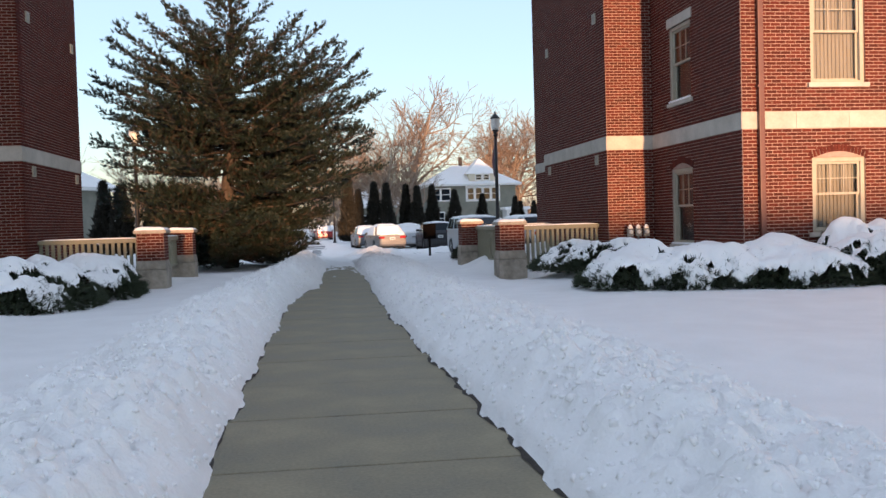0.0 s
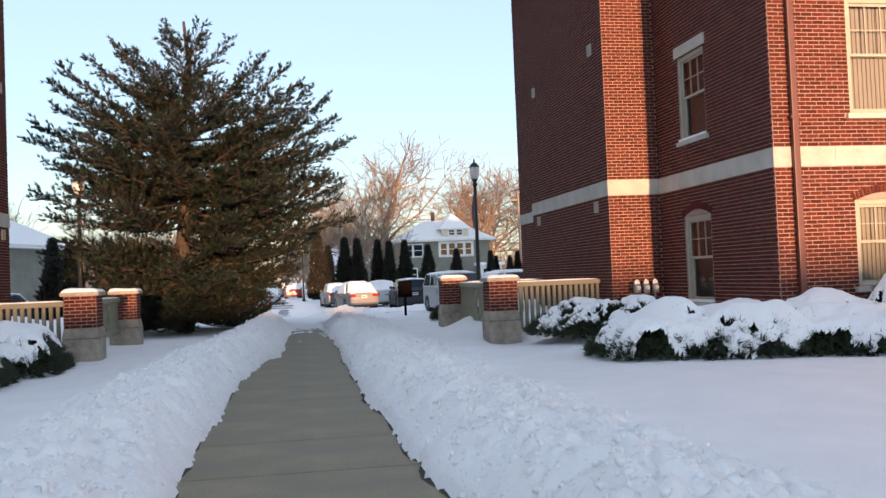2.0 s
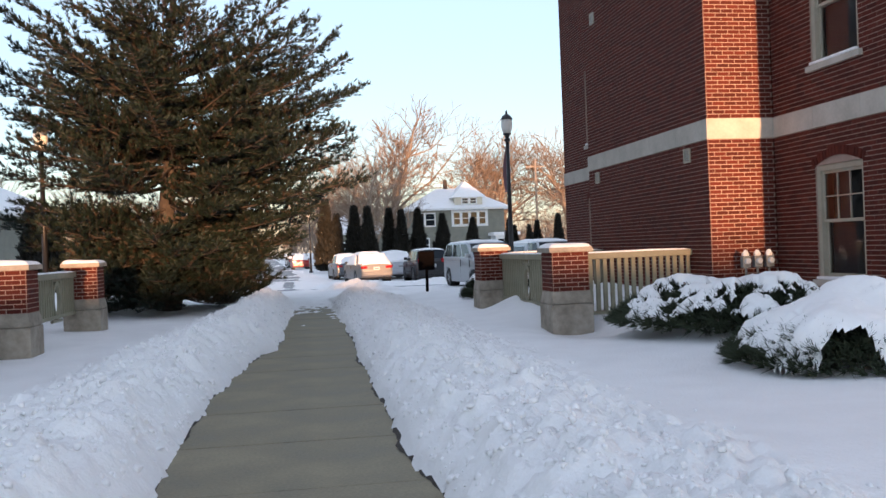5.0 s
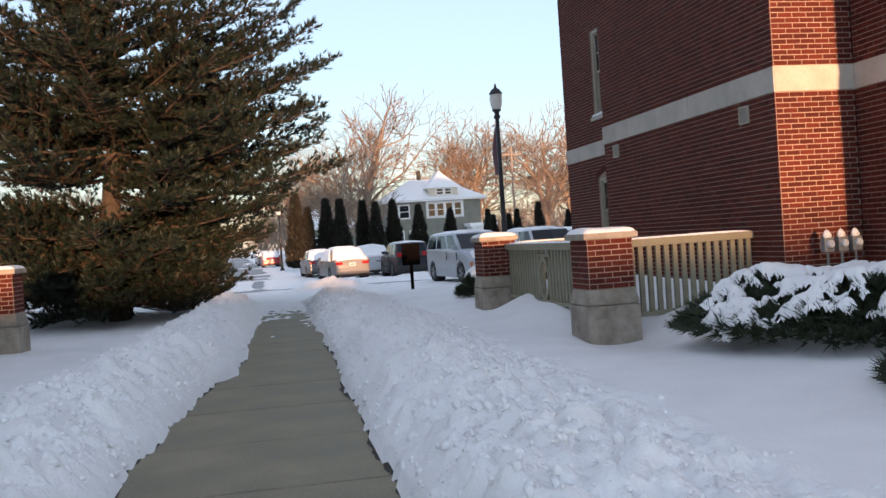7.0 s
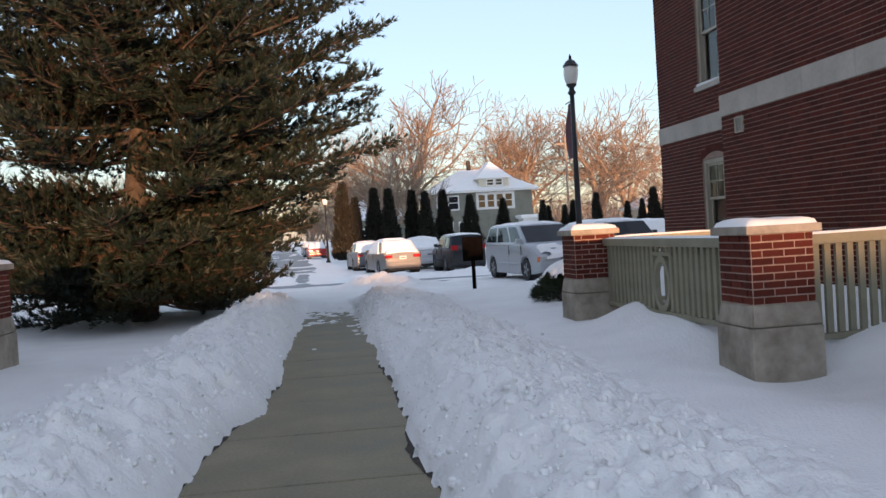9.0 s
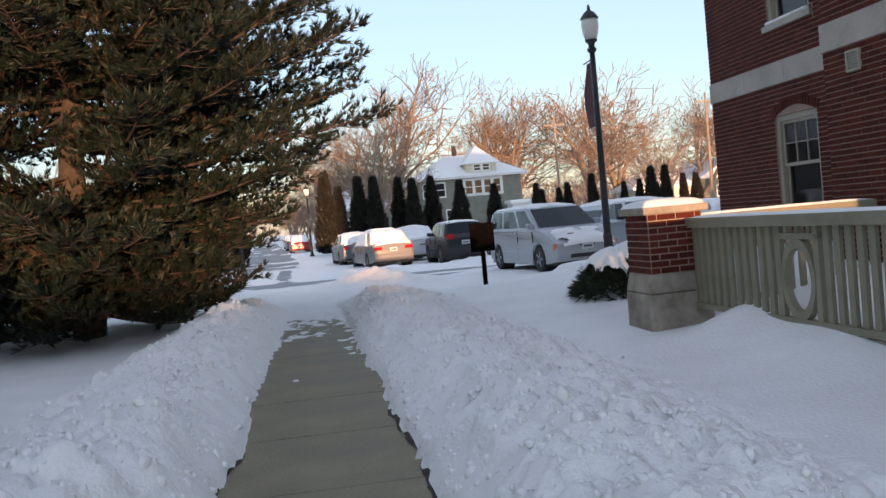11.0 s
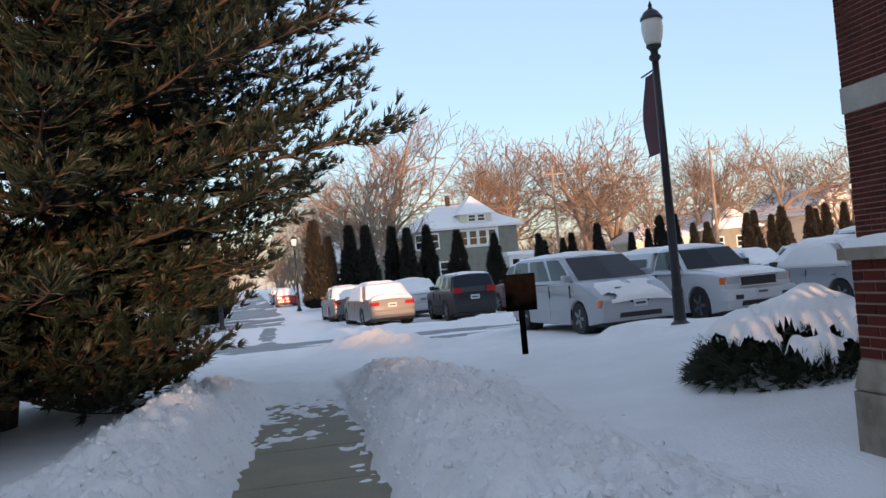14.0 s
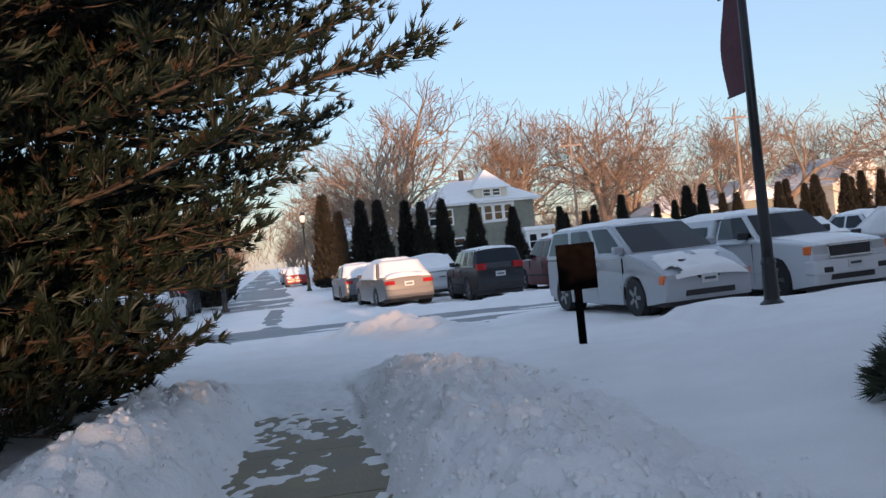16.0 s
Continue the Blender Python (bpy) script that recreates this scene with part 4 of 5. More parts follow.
def juniper(name, x, y, rx, ry, top, seed, label, rot=0.0, cover=0.26, sink=0.0, skirt=0.86, spray=0.05):
    """Low spreading evergreen shrub loaded with snow: foliage sprays, snow lumps with gaps."""
    rng = np.random.RandomState(seed)
    ring = [ground_z(x + 0.8 * rx * math.cos(k * 0.7), y + 0.8 * ry * math.sin(k * 0.7)) for k in range(9)]
    gap = (ground_z(x, y) - min(ring)) * (1 - sink)
    z, top = ground_z(x, y) - gap - 0.04 - 0.1 * sink, top + 0.75 * gap
    t = empty(name, pose(x, y, z, 0, 0, rot), label, "bush", "snowy shrubs")

    def dome(u, v):
        r = np.sqrt((u / rx) ** 2 + (v / ry) ** 2)
        a = np.arctan2(v / ry, u / rx)
        edge = 1 + 0.16 * vnoise(2 * np.cos(a) + seed, 2 * np.sin(a) + 3)
        q = np.clip(1 - (r / edge) ** 2.6, 0, 1)
        return top * (q ** 0.55) * (0.78 + 0.30 * vnoise(u * 1.3 + seed, v * 1.3) + 0.10 * vnoise(u * 3.4, v * 3.4 + seed)), r / edge

    # foliage
    n = int(2300 * rx * ry)
    U, V = rng.uniform(-rx * 1.12, rx * 1.12, n), rng.uniform(-ry * 1.12, ry * 1.12, n)
    H, R = dome(U, V)
    keep = R < 1.0
    U, V, H = U[keep], V[keep], H[keep]
    Z = H * rng.uniform(0.0, 1.0, len(H)) ** 0.55 + 0.02
    P = np.stack([U, V, Z], 1)
    D = np.stack([U / rx + rng.normal(0, 0.5, len(U)), V / ry + rng.normal(0, 0.5, len(U)), rng.uniform(-0.1, 0.9, len(U))], 1)
    D /= np.linalg.norm(D, axis=1, keepdims=True)
    v, f = blades(P, D, 11, 0.16, 0.0105, 0.7, rng)
    tagged(raw_np("foliage", v, f, M_JUNIPER, t, "dark green needle sprays"), kind="stuff")
    k = rng.rand(len(P)) < spray
    top_p = P[k].copy()
    top_p[:, 2] = H[k] * 0.98
    D2 = D[k] * np.array([1, 1, 0.5]) + np.array([0, 0, 0.35])
    v, f = needles(top_p, D2 / np.linalg.norm(D2, axis=1, keepdims=True), 12, 0.17, 0.005, 0.45, rng)
    tagged(raw_np("sprays", v, f, M_JUNIPER, t, "spiky sprays through the snow"), kind="stuff")
    # stems
    vs, fs = [], []
    for k in range(int(14 * rx)):
        a, q = rng.uniform(0, 6.28), rng.uniform(0.3, 0.85)
        e = Vector((math.cos(a) * rx * q, math.sin(a) * ry * q, top * 0.6))
        tube([Vector((e.x * 0.4, e.y * 0.4, 0)), e * 0.75 + Vector((0, 0, 0.05)), e], [0.018, 0.012, 0.005], 4, vs, fs)
    raw("stems", vs, fs, M_PINEBARK, t)
    # snow
    step = 0.026
    gx, gy = np.arange(-rx * 1.1, rx * 1.1, step), np.arange(-ry * 1.1, ry * 1.1, step)
    X, Y = np.meshgrid(gx, gy)
    H, R = dome(X, Y)
    lump = 0.55 * fbm(X * 1.7 + seed, Y * 1.7, 2) + 1.3 * chunks(X + seed, Y, 0.34) + 0.9 * chunks(X, Y + seed, 0.16) - 0.85
    fine = vnoise(X * 9 + seed, Y * 9)
    thick = 0.16 * (lump + cover + 0.35 * fine + 0.25) * (1 - np.clip(R, 0, 1.1) ** 5)
    T = np.clip(thick, -0.2, 0.12)
    Zs = H * 1.0 + 0.04 + np.sign(T) * np.abs(T) ** 0.7 * 0.6 + 0.01 * vnoise(X * 14, Y * 14)
    n_, m_ = X.shape
    idx = np.arange(n_ * m_).reshape(n_, m_)
    q = np.stack([idx[:-1, :-1], idx[:-1, 1:], idx[1:, 1:], idx[1:, :-1]], -1).reshape(-1, 4)
    hem = skirt + 0.11 * vnoise(X * 2.1 + seed, Y * 2.1) + 0.06 * vnoise(X * 8, Y * 8 + seed)
    Zs = Zs - 0.35 * np.clip(R - hem + 0.10, 0, 0.2)
    ok = (T > -0.005) & (R < hem)
    q = q[ok.reshape(-1)[q].all(1)]
    raw_np("snow_load", np.stack([X, Y, Zs], -1).reshape(-1, 3), q, M_SNOWCAP, t, "thick clumps of snow on the sprays", True)
    return t


J = "spreading dark juniper weighed down with clumped snow"
juniper("juniper_bush", 6.55, 15.1, 1.7, 1.45, 0.62, 3, J + " below the brick wall", cover=0.95, sink=0.6, skirt=0.99)
juniper("juniper_bush", 6.2, 17.9, 1.55, 1.55, 0.55, 5, J, sink=1.2, cover=0.04, skirt=0.98, spray=0.12)
juniper("juniper_bush", 8.35, 14.55, 1.6, 1.25, 0.66, 8, "low dark juniper under a smooth blanket of snow", cover=0.95, skirt=1.0)
juniper("juniper_bush", 10.45, 14.5, 1.75, 1.3, 1.02, 9, "taller dark juniper heaped with snow under a window", cover=0.45, skirt=0.9)
juniper("juniper_bush", 13.4, 14.4, 1.7, 1.3, 0.95, 10, "taller dark juniper heaped with snow", cover=0.62)
juniper("juniper_bush", -5.7, 16.2, 1.8, 2.2, 0.80, 12, J + " beside the gate", cover=0.5, skirt=0.92)
juniper("juniper_bush", -4.75, 18.7, 1.3, 1.35, 0.70, 14, J + " against the gate pier", cover=0.5)
juniper("juniper_bush", -8.6, 15.2, 1.9, 2.0, 0.8, 15, J)
juniper("juniper_bush", 5.66, 28.4, 1.08, 1.0, 0.50, 21, "small round juniper capped with snow behind the gate pier", cover=0.5, skirt=0.86, spray=0.10)


def arborvitae_meshes():
    out = []
    for seed, slim in ((1, 0.155), (2, 0.18), (3, 0.225)):
        rng = np.random.RandomState(seed)
        n = 1500
        h = rng.uniform(0.0, 1.0, n) ** 0.9
        a = rng.uniform(0, 2 * math.pi, n)
        prof = slim * np.clip((1 - h) ** 0.95 * (0.75 + 0.25 * np.minimum(1, h * 8)) * (1 + 0.26 * np.sin(3 * a + 9 * h + seed) + 0.14 * np.sin(5 * a - 17 * h)), 0.006, 1)
        r = prof * rng.uniform(0.75, 1.08, n)
        P = np.stack([r * np.cos(a), r * np.sin(a), h], 1)
        D = np.stack([0.6 * np.cos(a), 0.6 * np.sin(a), np.ones(n)], 1)
        D /= np.linalg.norm(D, axis=1, keepdims=True)
        v, f = blades(P, D, 4, 0.095, 0.017, 0.75, rng)
        core = lathe([(slim * 0.62 * (1 - k / 10) ** 0.95 + 0.003, k / 10) for k in range(11)], 12)
        me = bpy.data.meshes.new("core")
        core.to_mesh(me)
        core.free()
        me.materials.append(M_ARBOR)
        k = rng.rand(n) < 0.05
        Q = P[k] * np.array([1.04, 1.04, 1.0]) + np.array([0, 0, 0.02])
        sv, sf = needles(Q, np.tile([[0.0, 0.0, 1.0]], (len(Q), 1)), 3, 0.018, 0.011, 1.0, rng)
        out.append((v, f, me, sv, sf))
    return out


def arborvitae_row():
    variants = []
    for k, (v, f, core, sv, sf) in enumerate(arborvitae_meshes()):
        me = bpy.data.meshes.new("foliage")
        me.from_pydata(v.tolist(), [], f.tolist())
        me.materials.append(M_ARBOR)
        flecks = bpy.data.meshes.new("snow_flecks")
        flecks.from_pydata(sv.tolist(), [], sf.tolist())
        flecks.materials.append(M_SNOWCAP)
        variants.append((me, core, flecks))
    rnd = random.Random(5)
    spots = [(3.05, 79, 5.4, 1), (3.9, 78.4, 4.3, 0), (5.35, 79, 4.9, 1), (6.4, 78.5, 4.8, 1), (8.3, 80, 4.7, 0), (9.2, 79, 4.5, 1), (10.7, 80, 4.6, 1), (12.6, 79, 4.1, 2)]
    x = 15.2
    while x < 62:
        spots.append((x, 79 + rnd.uniform(-1, 1), rnd.uniform(2.9, 4.0), rnd.randrange(3)))
        x += rnd.choice((0.9, 1.0, 1.2, 1.5, 2.8))
    spots += [(-9.5, 46, 3.6, 2), (-8.2, 47, 3.2, 2), (-10.8, 48, 3.9, 1), (-3.2, 70, 5.2, 2), (-3.9, 74, 5.0, 1), (-4.6, 67, 4.8, 2), (-3.0, 66.5, 4.6, 0), (-5.6, 71, 5.3, 2)]
    for x, y, h, k in spots:
        t = empty("arborvitae", pose(x, y, 0.0, 0, 0, rnd.uniform(0, 360)), "tall narrow dark arborvitae flecked with snow", "tree", "row of arborvitae")
        t.scale = (h * 0.92, h * 0.92, h)
        for n, me in zip(("foliage", "core", "snow_flecks"), variants[k]):
            o = new(n, me)
            o.parent = t


arborvitae_row()


def bare_tree_mesh(seed, height, spread_, levels=5, thin=1.0):
    """Trunk and limbs, then twigs, of a leafless broad tree of that height."""
    rnd = random.Random(seed)
    vs, fs, tv, tf = [], [], [], []

    def grow(p, d, L, r, lev):
        n = 4 if lev < 3 else 3
        pts, q, dd = [p.copy()], p.copy(), d.copy()
        for k in range(n):
            dd = (dd + Vector((rnd.uniform(-1, 1), rnd.uniform(-1, 1), rnd.uniform(-0.6, 0.8))) * (0.12 if lev else 0.05)).normalized()
            q = q + dd * (L / n)
            pts.append(q.copy())
        tip = max(r * 0.64, 0.0009)
        V, F = (vs, fs) if lev < 4 else (tv, tf)
        tube(pts, [r + (tip - r) * k / n for k in range(n + 1)], 6 if lev < 2 else (4 if lev < 3 else 3), V, F)
        if lev >= levels:
            return
        kids = (4, 4, 4, 3, 3)[min(lev, 4)]
        for c in range(kids):
            i = n if c == 0 or lev == 0 else rnd.randint(max(1, n - 2), n)
            s = dd.orthogonal()
            s.rotate(Matrix.Rotation(rnd.uniform(0, 6.283), 3, dd))
            fan = (0.35 + 0.22 * c if lev else 0.45 + 0.2 * rnd.random()) * spread_
            nd = (dd + s.normalized() * fan + Vector((0, 0, 0.06))).normalized()
            grow(pts[i], nd, L * rnd.uniform(0.56, 0.80) * (1.0 if lev else 1.1), tip * (0.92 if c == 0 else 0.68), lev + 1)

    grow(Vector((0, 0, -0.2)), Vector((0, 0, 1)), height * 0.27, height * 0.024 * thin, 0)
    top = max(v.z for v in vs + tv)
    k = height / top
    big, small = bpy.data.meshes.new("trunk"), bpy.data.meshes.new("twigs")
    big.from_pydata([tuple(v * k) for v in vs], [], fs)
    small.from_pydata([tuple(v * k) for v in tv], [], tf)
    big.materials.append(M_BARK)
    small.materials.append(M_TWIG)
    return big, small


def bare_trees():
    kinds = [bare_tree_mesh(s, 1.0, sp, 6 if i < 3 else 5) for i, (s, sp) in enumerate(((2, 1.4), (5, 1.25), (9, 1.45), (14, 0.95), (17, 1.0)))]
    rnd = random.Random(3)

    def put(x, y, h, k, label, group=""):
        t = empty("bare_tree", pose(x, y, 0, 0, 0, rnd.uniform(0, 360)), label, "tree", group)
        t.scale = (h, h, 0.93 * h)
        for n, me in zip(("trunk", "crown"), kinds[k]):
            o = new(n, me)
            o.parent = t

    big = "large leafless spreading tree, tan limbs warm in low sun"
    for x, y, h, k in ((15, 130, 23, 0), (26, 133, 22.5, 1), (38, 124, 21.5, 2), (31, 140, 18, 0), (55, 128, 19.5, 1), (65, 134, 19, 2), (88, 126, 23, 0), (46, 134, 18, 2), (7, 138, 17, 2), (75, 140, 16, 1), (97, 132, 20, 1)):
        put(x, y, h, k, big, "trees behind the houses")
    for k in range(30):
        side = -1 if k % 2 else 1
        y = 92 + 9.5 * k
        put(street_mid(y) + side * rnd.uniform(7.5, 12), y, rnd.uniform(9, 13.5), 3 + k % 2, "leafless russet street tree", "street trees")
    for x, y, h in ((37, 100, 10.5), (40.5, 106, 9), (58, 102, 10), (-14, 75, 9), (-20, 66, 10), (-11, 92, 10), (-26, 84, 11), (-18, 104, 12), (12, 104, 9), (7, 98, 9)):
        put(x, y, h, 3 + int(h) % 2, "smaller leafless tree with fine russet twigs")


bare_trees()


def far_woods():
    """Leafless woods along the horizon, one mesh of thin stems and twigs."""
    rng = np.random.RandomState(4)
    n = 16000
    a = rng.uniform(-0.55, 1.05, n)
    d = rng.uniform(190, 330, n)
    x, y = d * np.sin(a), d * np.cos(a)
    keep = (np.abs(x - street_mid(y)) > 6) | (y > 270)
    x, y = x[keep], y[keep]
    H = 5.0 + 2.0 * vnoise(x * 0.06, y * 0.06) + 11.0 * np.exp(-((x - street_mid(y)) / 34) ** 2)
    z = H * rng.uniform(0, 1, len(x)) ** 0.7
    P = np.stack([x, y, z], 1)
    D = np.stack([rng.normal(0, 0.4, len(x)), rng.normal(0, 0.4, len(x)), np.ones(len(x))], 1)
    v, f = needles(P, D, 3, 3.2, 0.06, 0.7, rng)
    tagged(raw_np("far_woods", v, f, M_TWIG), "distant leafless russet woods along the street", "woods", kind="stuff")


far_woods()


# ---- lamps, signs ----
def street_lamp(x, y, h, banner=False, z=None):
    z = ground_z(x, y) - 0.1 if z is None else z
    t = empty("street_lamp", pose(x, y, z), "black cast post lamp with frosted acorn lantern" + (" and a maroon banner" if banner else ""), "lamp", "street lamps")
    part("base", lathe([(0.17, 0), (0.17, 0.10), (0.105, 0.16), (0.095, 0.62), (0.105, 0.66), (0.08, 0.74)], 16), M_DARKMETAL, t, smooth=False)
    part("pole", lathe([(0.08, 0.7), (0.058, h - 0.95)], 16), M_DARKMETAL, t, smooth=True)
    part("collar", lathe([(0.06, h - 0.97), (0.10, h - 0.92), (0.10, h - 0.88), (0.065, h - 0.84), (0.07, h - 0.78), (0.13, h - 0.72), (0.13, h - 0.69)], 18), M_DARKMETAL, t)
    part("lantern", lathe([(0.12, h - 0.69), (0.165, h - 0.55), (0.185, h - 0.40), (0.175, h - 0.28), (0.16, h - 0.24)], 20), M_LANTERN, t, "frosted glass globe", True)
    part("cap", lathe([(0.195, h - 0.25), (0.19, h - 0.22), (0.12, h - 0.12), (0.05, h - 0.07), (0.03, h - 0.03), (0.035, h), (0.005, h + 0.07)], 18), M_DARKMETAL, t)
    if banner:
        BAN = Matrix.Rotation(radians(267), 4, "Z")
        for z2 in (h - 1.10, h - 2.52):
            part("banner_arm", box(-0.70, 0.0, -0.012, 0.012, z2, z2 + 0.024, 0, BAN), M_DARKMETAL, t)
        vs, fs = [], []
        n = 14
        for side in (0, 1):
            for i in range(n + 1):
                for j in range(5):
                    q = i / n
                    w = j / 4
                    vs.append(BAN @ Vector((-0.09 - 0.56 * w - 0.02 * math.sin(3 * q), (0.004 if side else -0.004) + 0.07 * math.sin(q * 4 + w * 2.2) * (1 - q * q * 0.6), h - 1.10 - 1.42 * q)))
        for side in (0, 1):
            b = side * (n + 1) * 5
            for i in range(n):
                for j in range(4):
                    p = b + i * 5 + j
                    fs.append((p, p + 1, p + 6, p + 5))
        raw("banner", vs, fs, M_BANNER, t, "maroon cloth banner", True)
    return t


street_lamp(7.28, 34.7, 5.55, True)
street_lamp(-6.05, 31.8, 5.2)
street_lamp(1.75, 79.0, 4.95, z=-0.1)
street_lamp(-1.85, 58.9, 4.6, z=0)
street_lamp(46, 84, 6.0, z=0)


def utility_pole(x, y, h):
    t = empty("utility_pole", pose(x, y, 0), "tall grey wooden utility pole with crossarm", "pole")
    part("pole", lathe([(0.16, 0), (0.10, h)], 10), M_BARK, t, smooth=True)
    part("crossarm", box(-1.1, 1.1, -0.06, 0.06, h - 0.9, h - 0.76), M_BARK, t)


utility_pole(40.5, 96, 11.5)
utility_pole(27.5, 103, 11)


def sign_post():
    t = empty("sign_post", pose(4.47, 34.45, ground_z(4.47, 34.45) - 0.08, 0, 0, -6), "dark brown sign board on a post seen from behind", "sign")
    part("post", box(-0.045, 0.045, -0.045, 0.045, 0, 0.98, 0.006), M_BOARD, t)
    part("board", box(-0.25, 0.25, -0.085, -0.05, 0.78, 1.37, 0.014), M_BOARD, t)
    part("batten", box(-0.2, 0.2, -0.05, -0.03, 1.0, 1.06, 0.004), M_DARKMETAL, t)


sign_post()


# ---- cars ----
def paint(name, c, rough=0.3):
    m = gloss(name, c, rough, 0.3)
    return m


PAINT = {
    "silver": paint("silver_paint", (0.40, 0.42, 0.45)), "white": paint("white_paint", (0.62, 0.64, 0.66)), "dark": paint("dark_blue_paint", (0.012, 0.014, 0.019)),
    "maroon": paint("maroon_paint", (0.12, 0.012, 0.016)), "red": paint("red_paint", (0.32, 0.025, 0.02)), "tan": paint("champagne_paint", (0.25, 0.23, 0.21)),
    "grey": paint("grey_paint", (0.12, 0.13, 0.14)),
}


def mirror_y(bm):
    g = bm.verts[:] + bm.edges[:] + bm.faces[:]
    r = bmesh.ops.duplicate(bm, geom=g)
    for v in (e for e in r["geom"] if isinstance(e, bmesh.types.BMVert)):
        v.co.y = -v.co.y
    return bm


def car(x, y, heading, colour, L=4.6, Wd=1.82, H=1.46, kind="sedan", snow=1.0, label="", lit=False, z=0.0, detail=True):
    """heading: degrees from +x. Local x runs forward."""
    t = empty("car" if kind != "pickup" else "pickup_truck", pose(x, y, z, 0, 0, heading), label, {"pickup": "truck", "van": "van", "suv": "car"}.get(kind, "car"), "parked cars")
    P = PAINT[colour]
    rnd = random.Random(int(x * 31 + y * 17))
    h, w = L / 2, Wd / 2
    belt = {"sedan": 0.93, "suv": 1.06, "van": 1.08, "pickup": 1.10}[kind]
    hood = {"sedan": 0.80, "suv": 0.96, "van": 0.92, "pickup": 1.00}[kind]
    nose = hood - {"sedan": 0.06, "suv": 0.04, "van": 0.17, "pickup": 0.02}[kind]
    R = {"sedan": 0.32, "suv": 0.36, "van": 0.335, "pickup": 0.37}[kind]
    xf, xr = h - 0.92, -h + {"sedan": 0.98, "suv": 0.88, "van": 0.98, "pickup": 1.15}[kind]
    # glasshouse: base back and front, roof back and front
    gb0, gf0, gb1, gf1 = {
        "sedan": (-h + 0.62, h - 1.30, -h + 1.35, h - 2.05), "suv": (-h + 0.10, h - 1.28, -h + 0.30, h - 1.90),
        "van": (-h + 0.08, h - 0.98, -h + 0.28, h - 1.95), "pickup": (-0.35, h - 1.38, -0.22, h - 1.98)}[kind]
    ra, bot = R + 0.055, 0.20
    prof = [(-h + 0.05, 0.30), (xr - ra, bot)]
    prof += [(xr - ra * math.cos(math.pi * k / 10), R + ra * math.sin(math.pi * k / 10) * 1.02 - 0.02) for k in range(11)]
    prof += [(xr + ra, bot), (xf - ra, bot)]
    prof += [(xf - ra * math.cos(math.pi * k / 10), R + ra * math.sin(math.pi * k / 10) * 1.02 - 0.02) for k in range(11)]
    prof += [(xf + ra, bot), (h - 0.06, 0.26), (h, 0.42), (h - 0.015, 0.60), (h - 0.06, nose - 0.07), (h - 0.20, nose), (h - 0.20 - 0.45 * (h - 0.2 - gf0), nose + (belt + 0.01 - nose) * 0.58), (gf0, belt + 0.01)]
    if kind == "pickup":
        prof += [(gb0, belt), (-h + 0.04, belt), (-h, belt - 0.08), (-h, 0.5)]
    elif kind == "sedan":
        prof += [(gb0, belt + 0.05), (-h + 0.10, belt + 0.06), (-h, belt - 0.08), (-h - 0.01, 0.55)]
    else:
        prof += [(gb0, belt + 0.01), (-h + 0.02, belt - 0.08), (-h - 0.02, 0.55)]

    def plan(px, k):
        e = abs(px) / h
        return k * (1 - 0.13 * max(0.0, e - 0.55) ** 2 / 0.2025)

    bm = bmesh.new()
    loops = []
    for yk, s in ((-1.0, 0.93), (-0.955, 0.985), (-0.88, 1.0), (0.88, 1.0), (0.955, 0.985), (1.0, 0.93)):
        cz = 0.58
        loops.append([bm.verts.new((px * (1 - (1 - s) * 0.15), plan(px, w * yk), cz + (pz - cz) * (s if pz > R + 0.4 or pz > 0.75 else 1))) for px, pz in prof])
    n = len(prof)
    for a, b in zip(loops, loops[1:]):
        for i in range(n):
            bm.faces.new((a[i], a[(i + 1) % n], b[(i + 1) % n], b[i]))
    bm.faces.new(loops[0])
    bm.faces.new(loops[-1][::-1])
    bmesh.ops.recalc_face_normals(bm, faces=bm.faces)
    es = [e for e in bm.edges if len(e.link_faces) == 2 and e.calc_face_angle(0) > 0.5 and min(v.co.z for v in e.verts) > R + 0.12]
    bmesh.ops.bevel(bm, geom=es, offset=0.045, segments=3, affect="EDGES", clamp_overlap=True)
    body = part("body", bm, P, t, smooth=True)
    body.data.set_sharp_from_angle(angle=radians(34))
    # cabin
    wb, wr = w * 0.93, w * (0.72 if kind == "sedan" else 0.78)
    zb, zr = belt - 0.02, H
    bm = bmesh.new()
    lv = []
    for q, inset in ((0.0, 0), (0.55, 0), (0.9, 0.0), (1.0, 0.10)):
        a, b, c = gb0 + (gb1 - gb0) * q, gf0 + (gf1 - gf0) * q, wb + (wr - wb) * q
        zz = zb + (zr - zb) * q
        lv.append([bm.verts.new(p) for p in ((a + inset, -c + inset, zz), ((a + b) / 2, -c - 0.03 + inset, zz), (b - inset * 1.5, -c + inset, zz), (b + 0.06 - inset * 2.5, 0, zz), (b - inset * 1.5, c - inset, zz), ((a + b) / 2, c + 0.03 - inset, zz), (a + inset, c - inset, zz), (a - 0.03 + inset, 0, zz))])
    for A, B in zip(lv, lv[1:]):
        for i in range(8):
            bm.faces.new((A[i], A[(i + 1) % 8], B[(i + 1) % 8], B[i]))
    bm.faces.new(lv[-1])
    bmesh.ops.recalc_face_normals(bm, faces=bm.faces)
    es = [e for e in bm.edges if len(e.link_faces) == 2 and e.calc_face_angle(0) > 0.45]
    bmesh.ops.bevel(bm, geom=es, offset=0.05, segments=3, affect="EDGES", clamp_overlap=True)
    cabin = part("cabin", bm, P, t, smooth=True)
    cabin.data.set_sharp_from_angle(angle=radians(40))

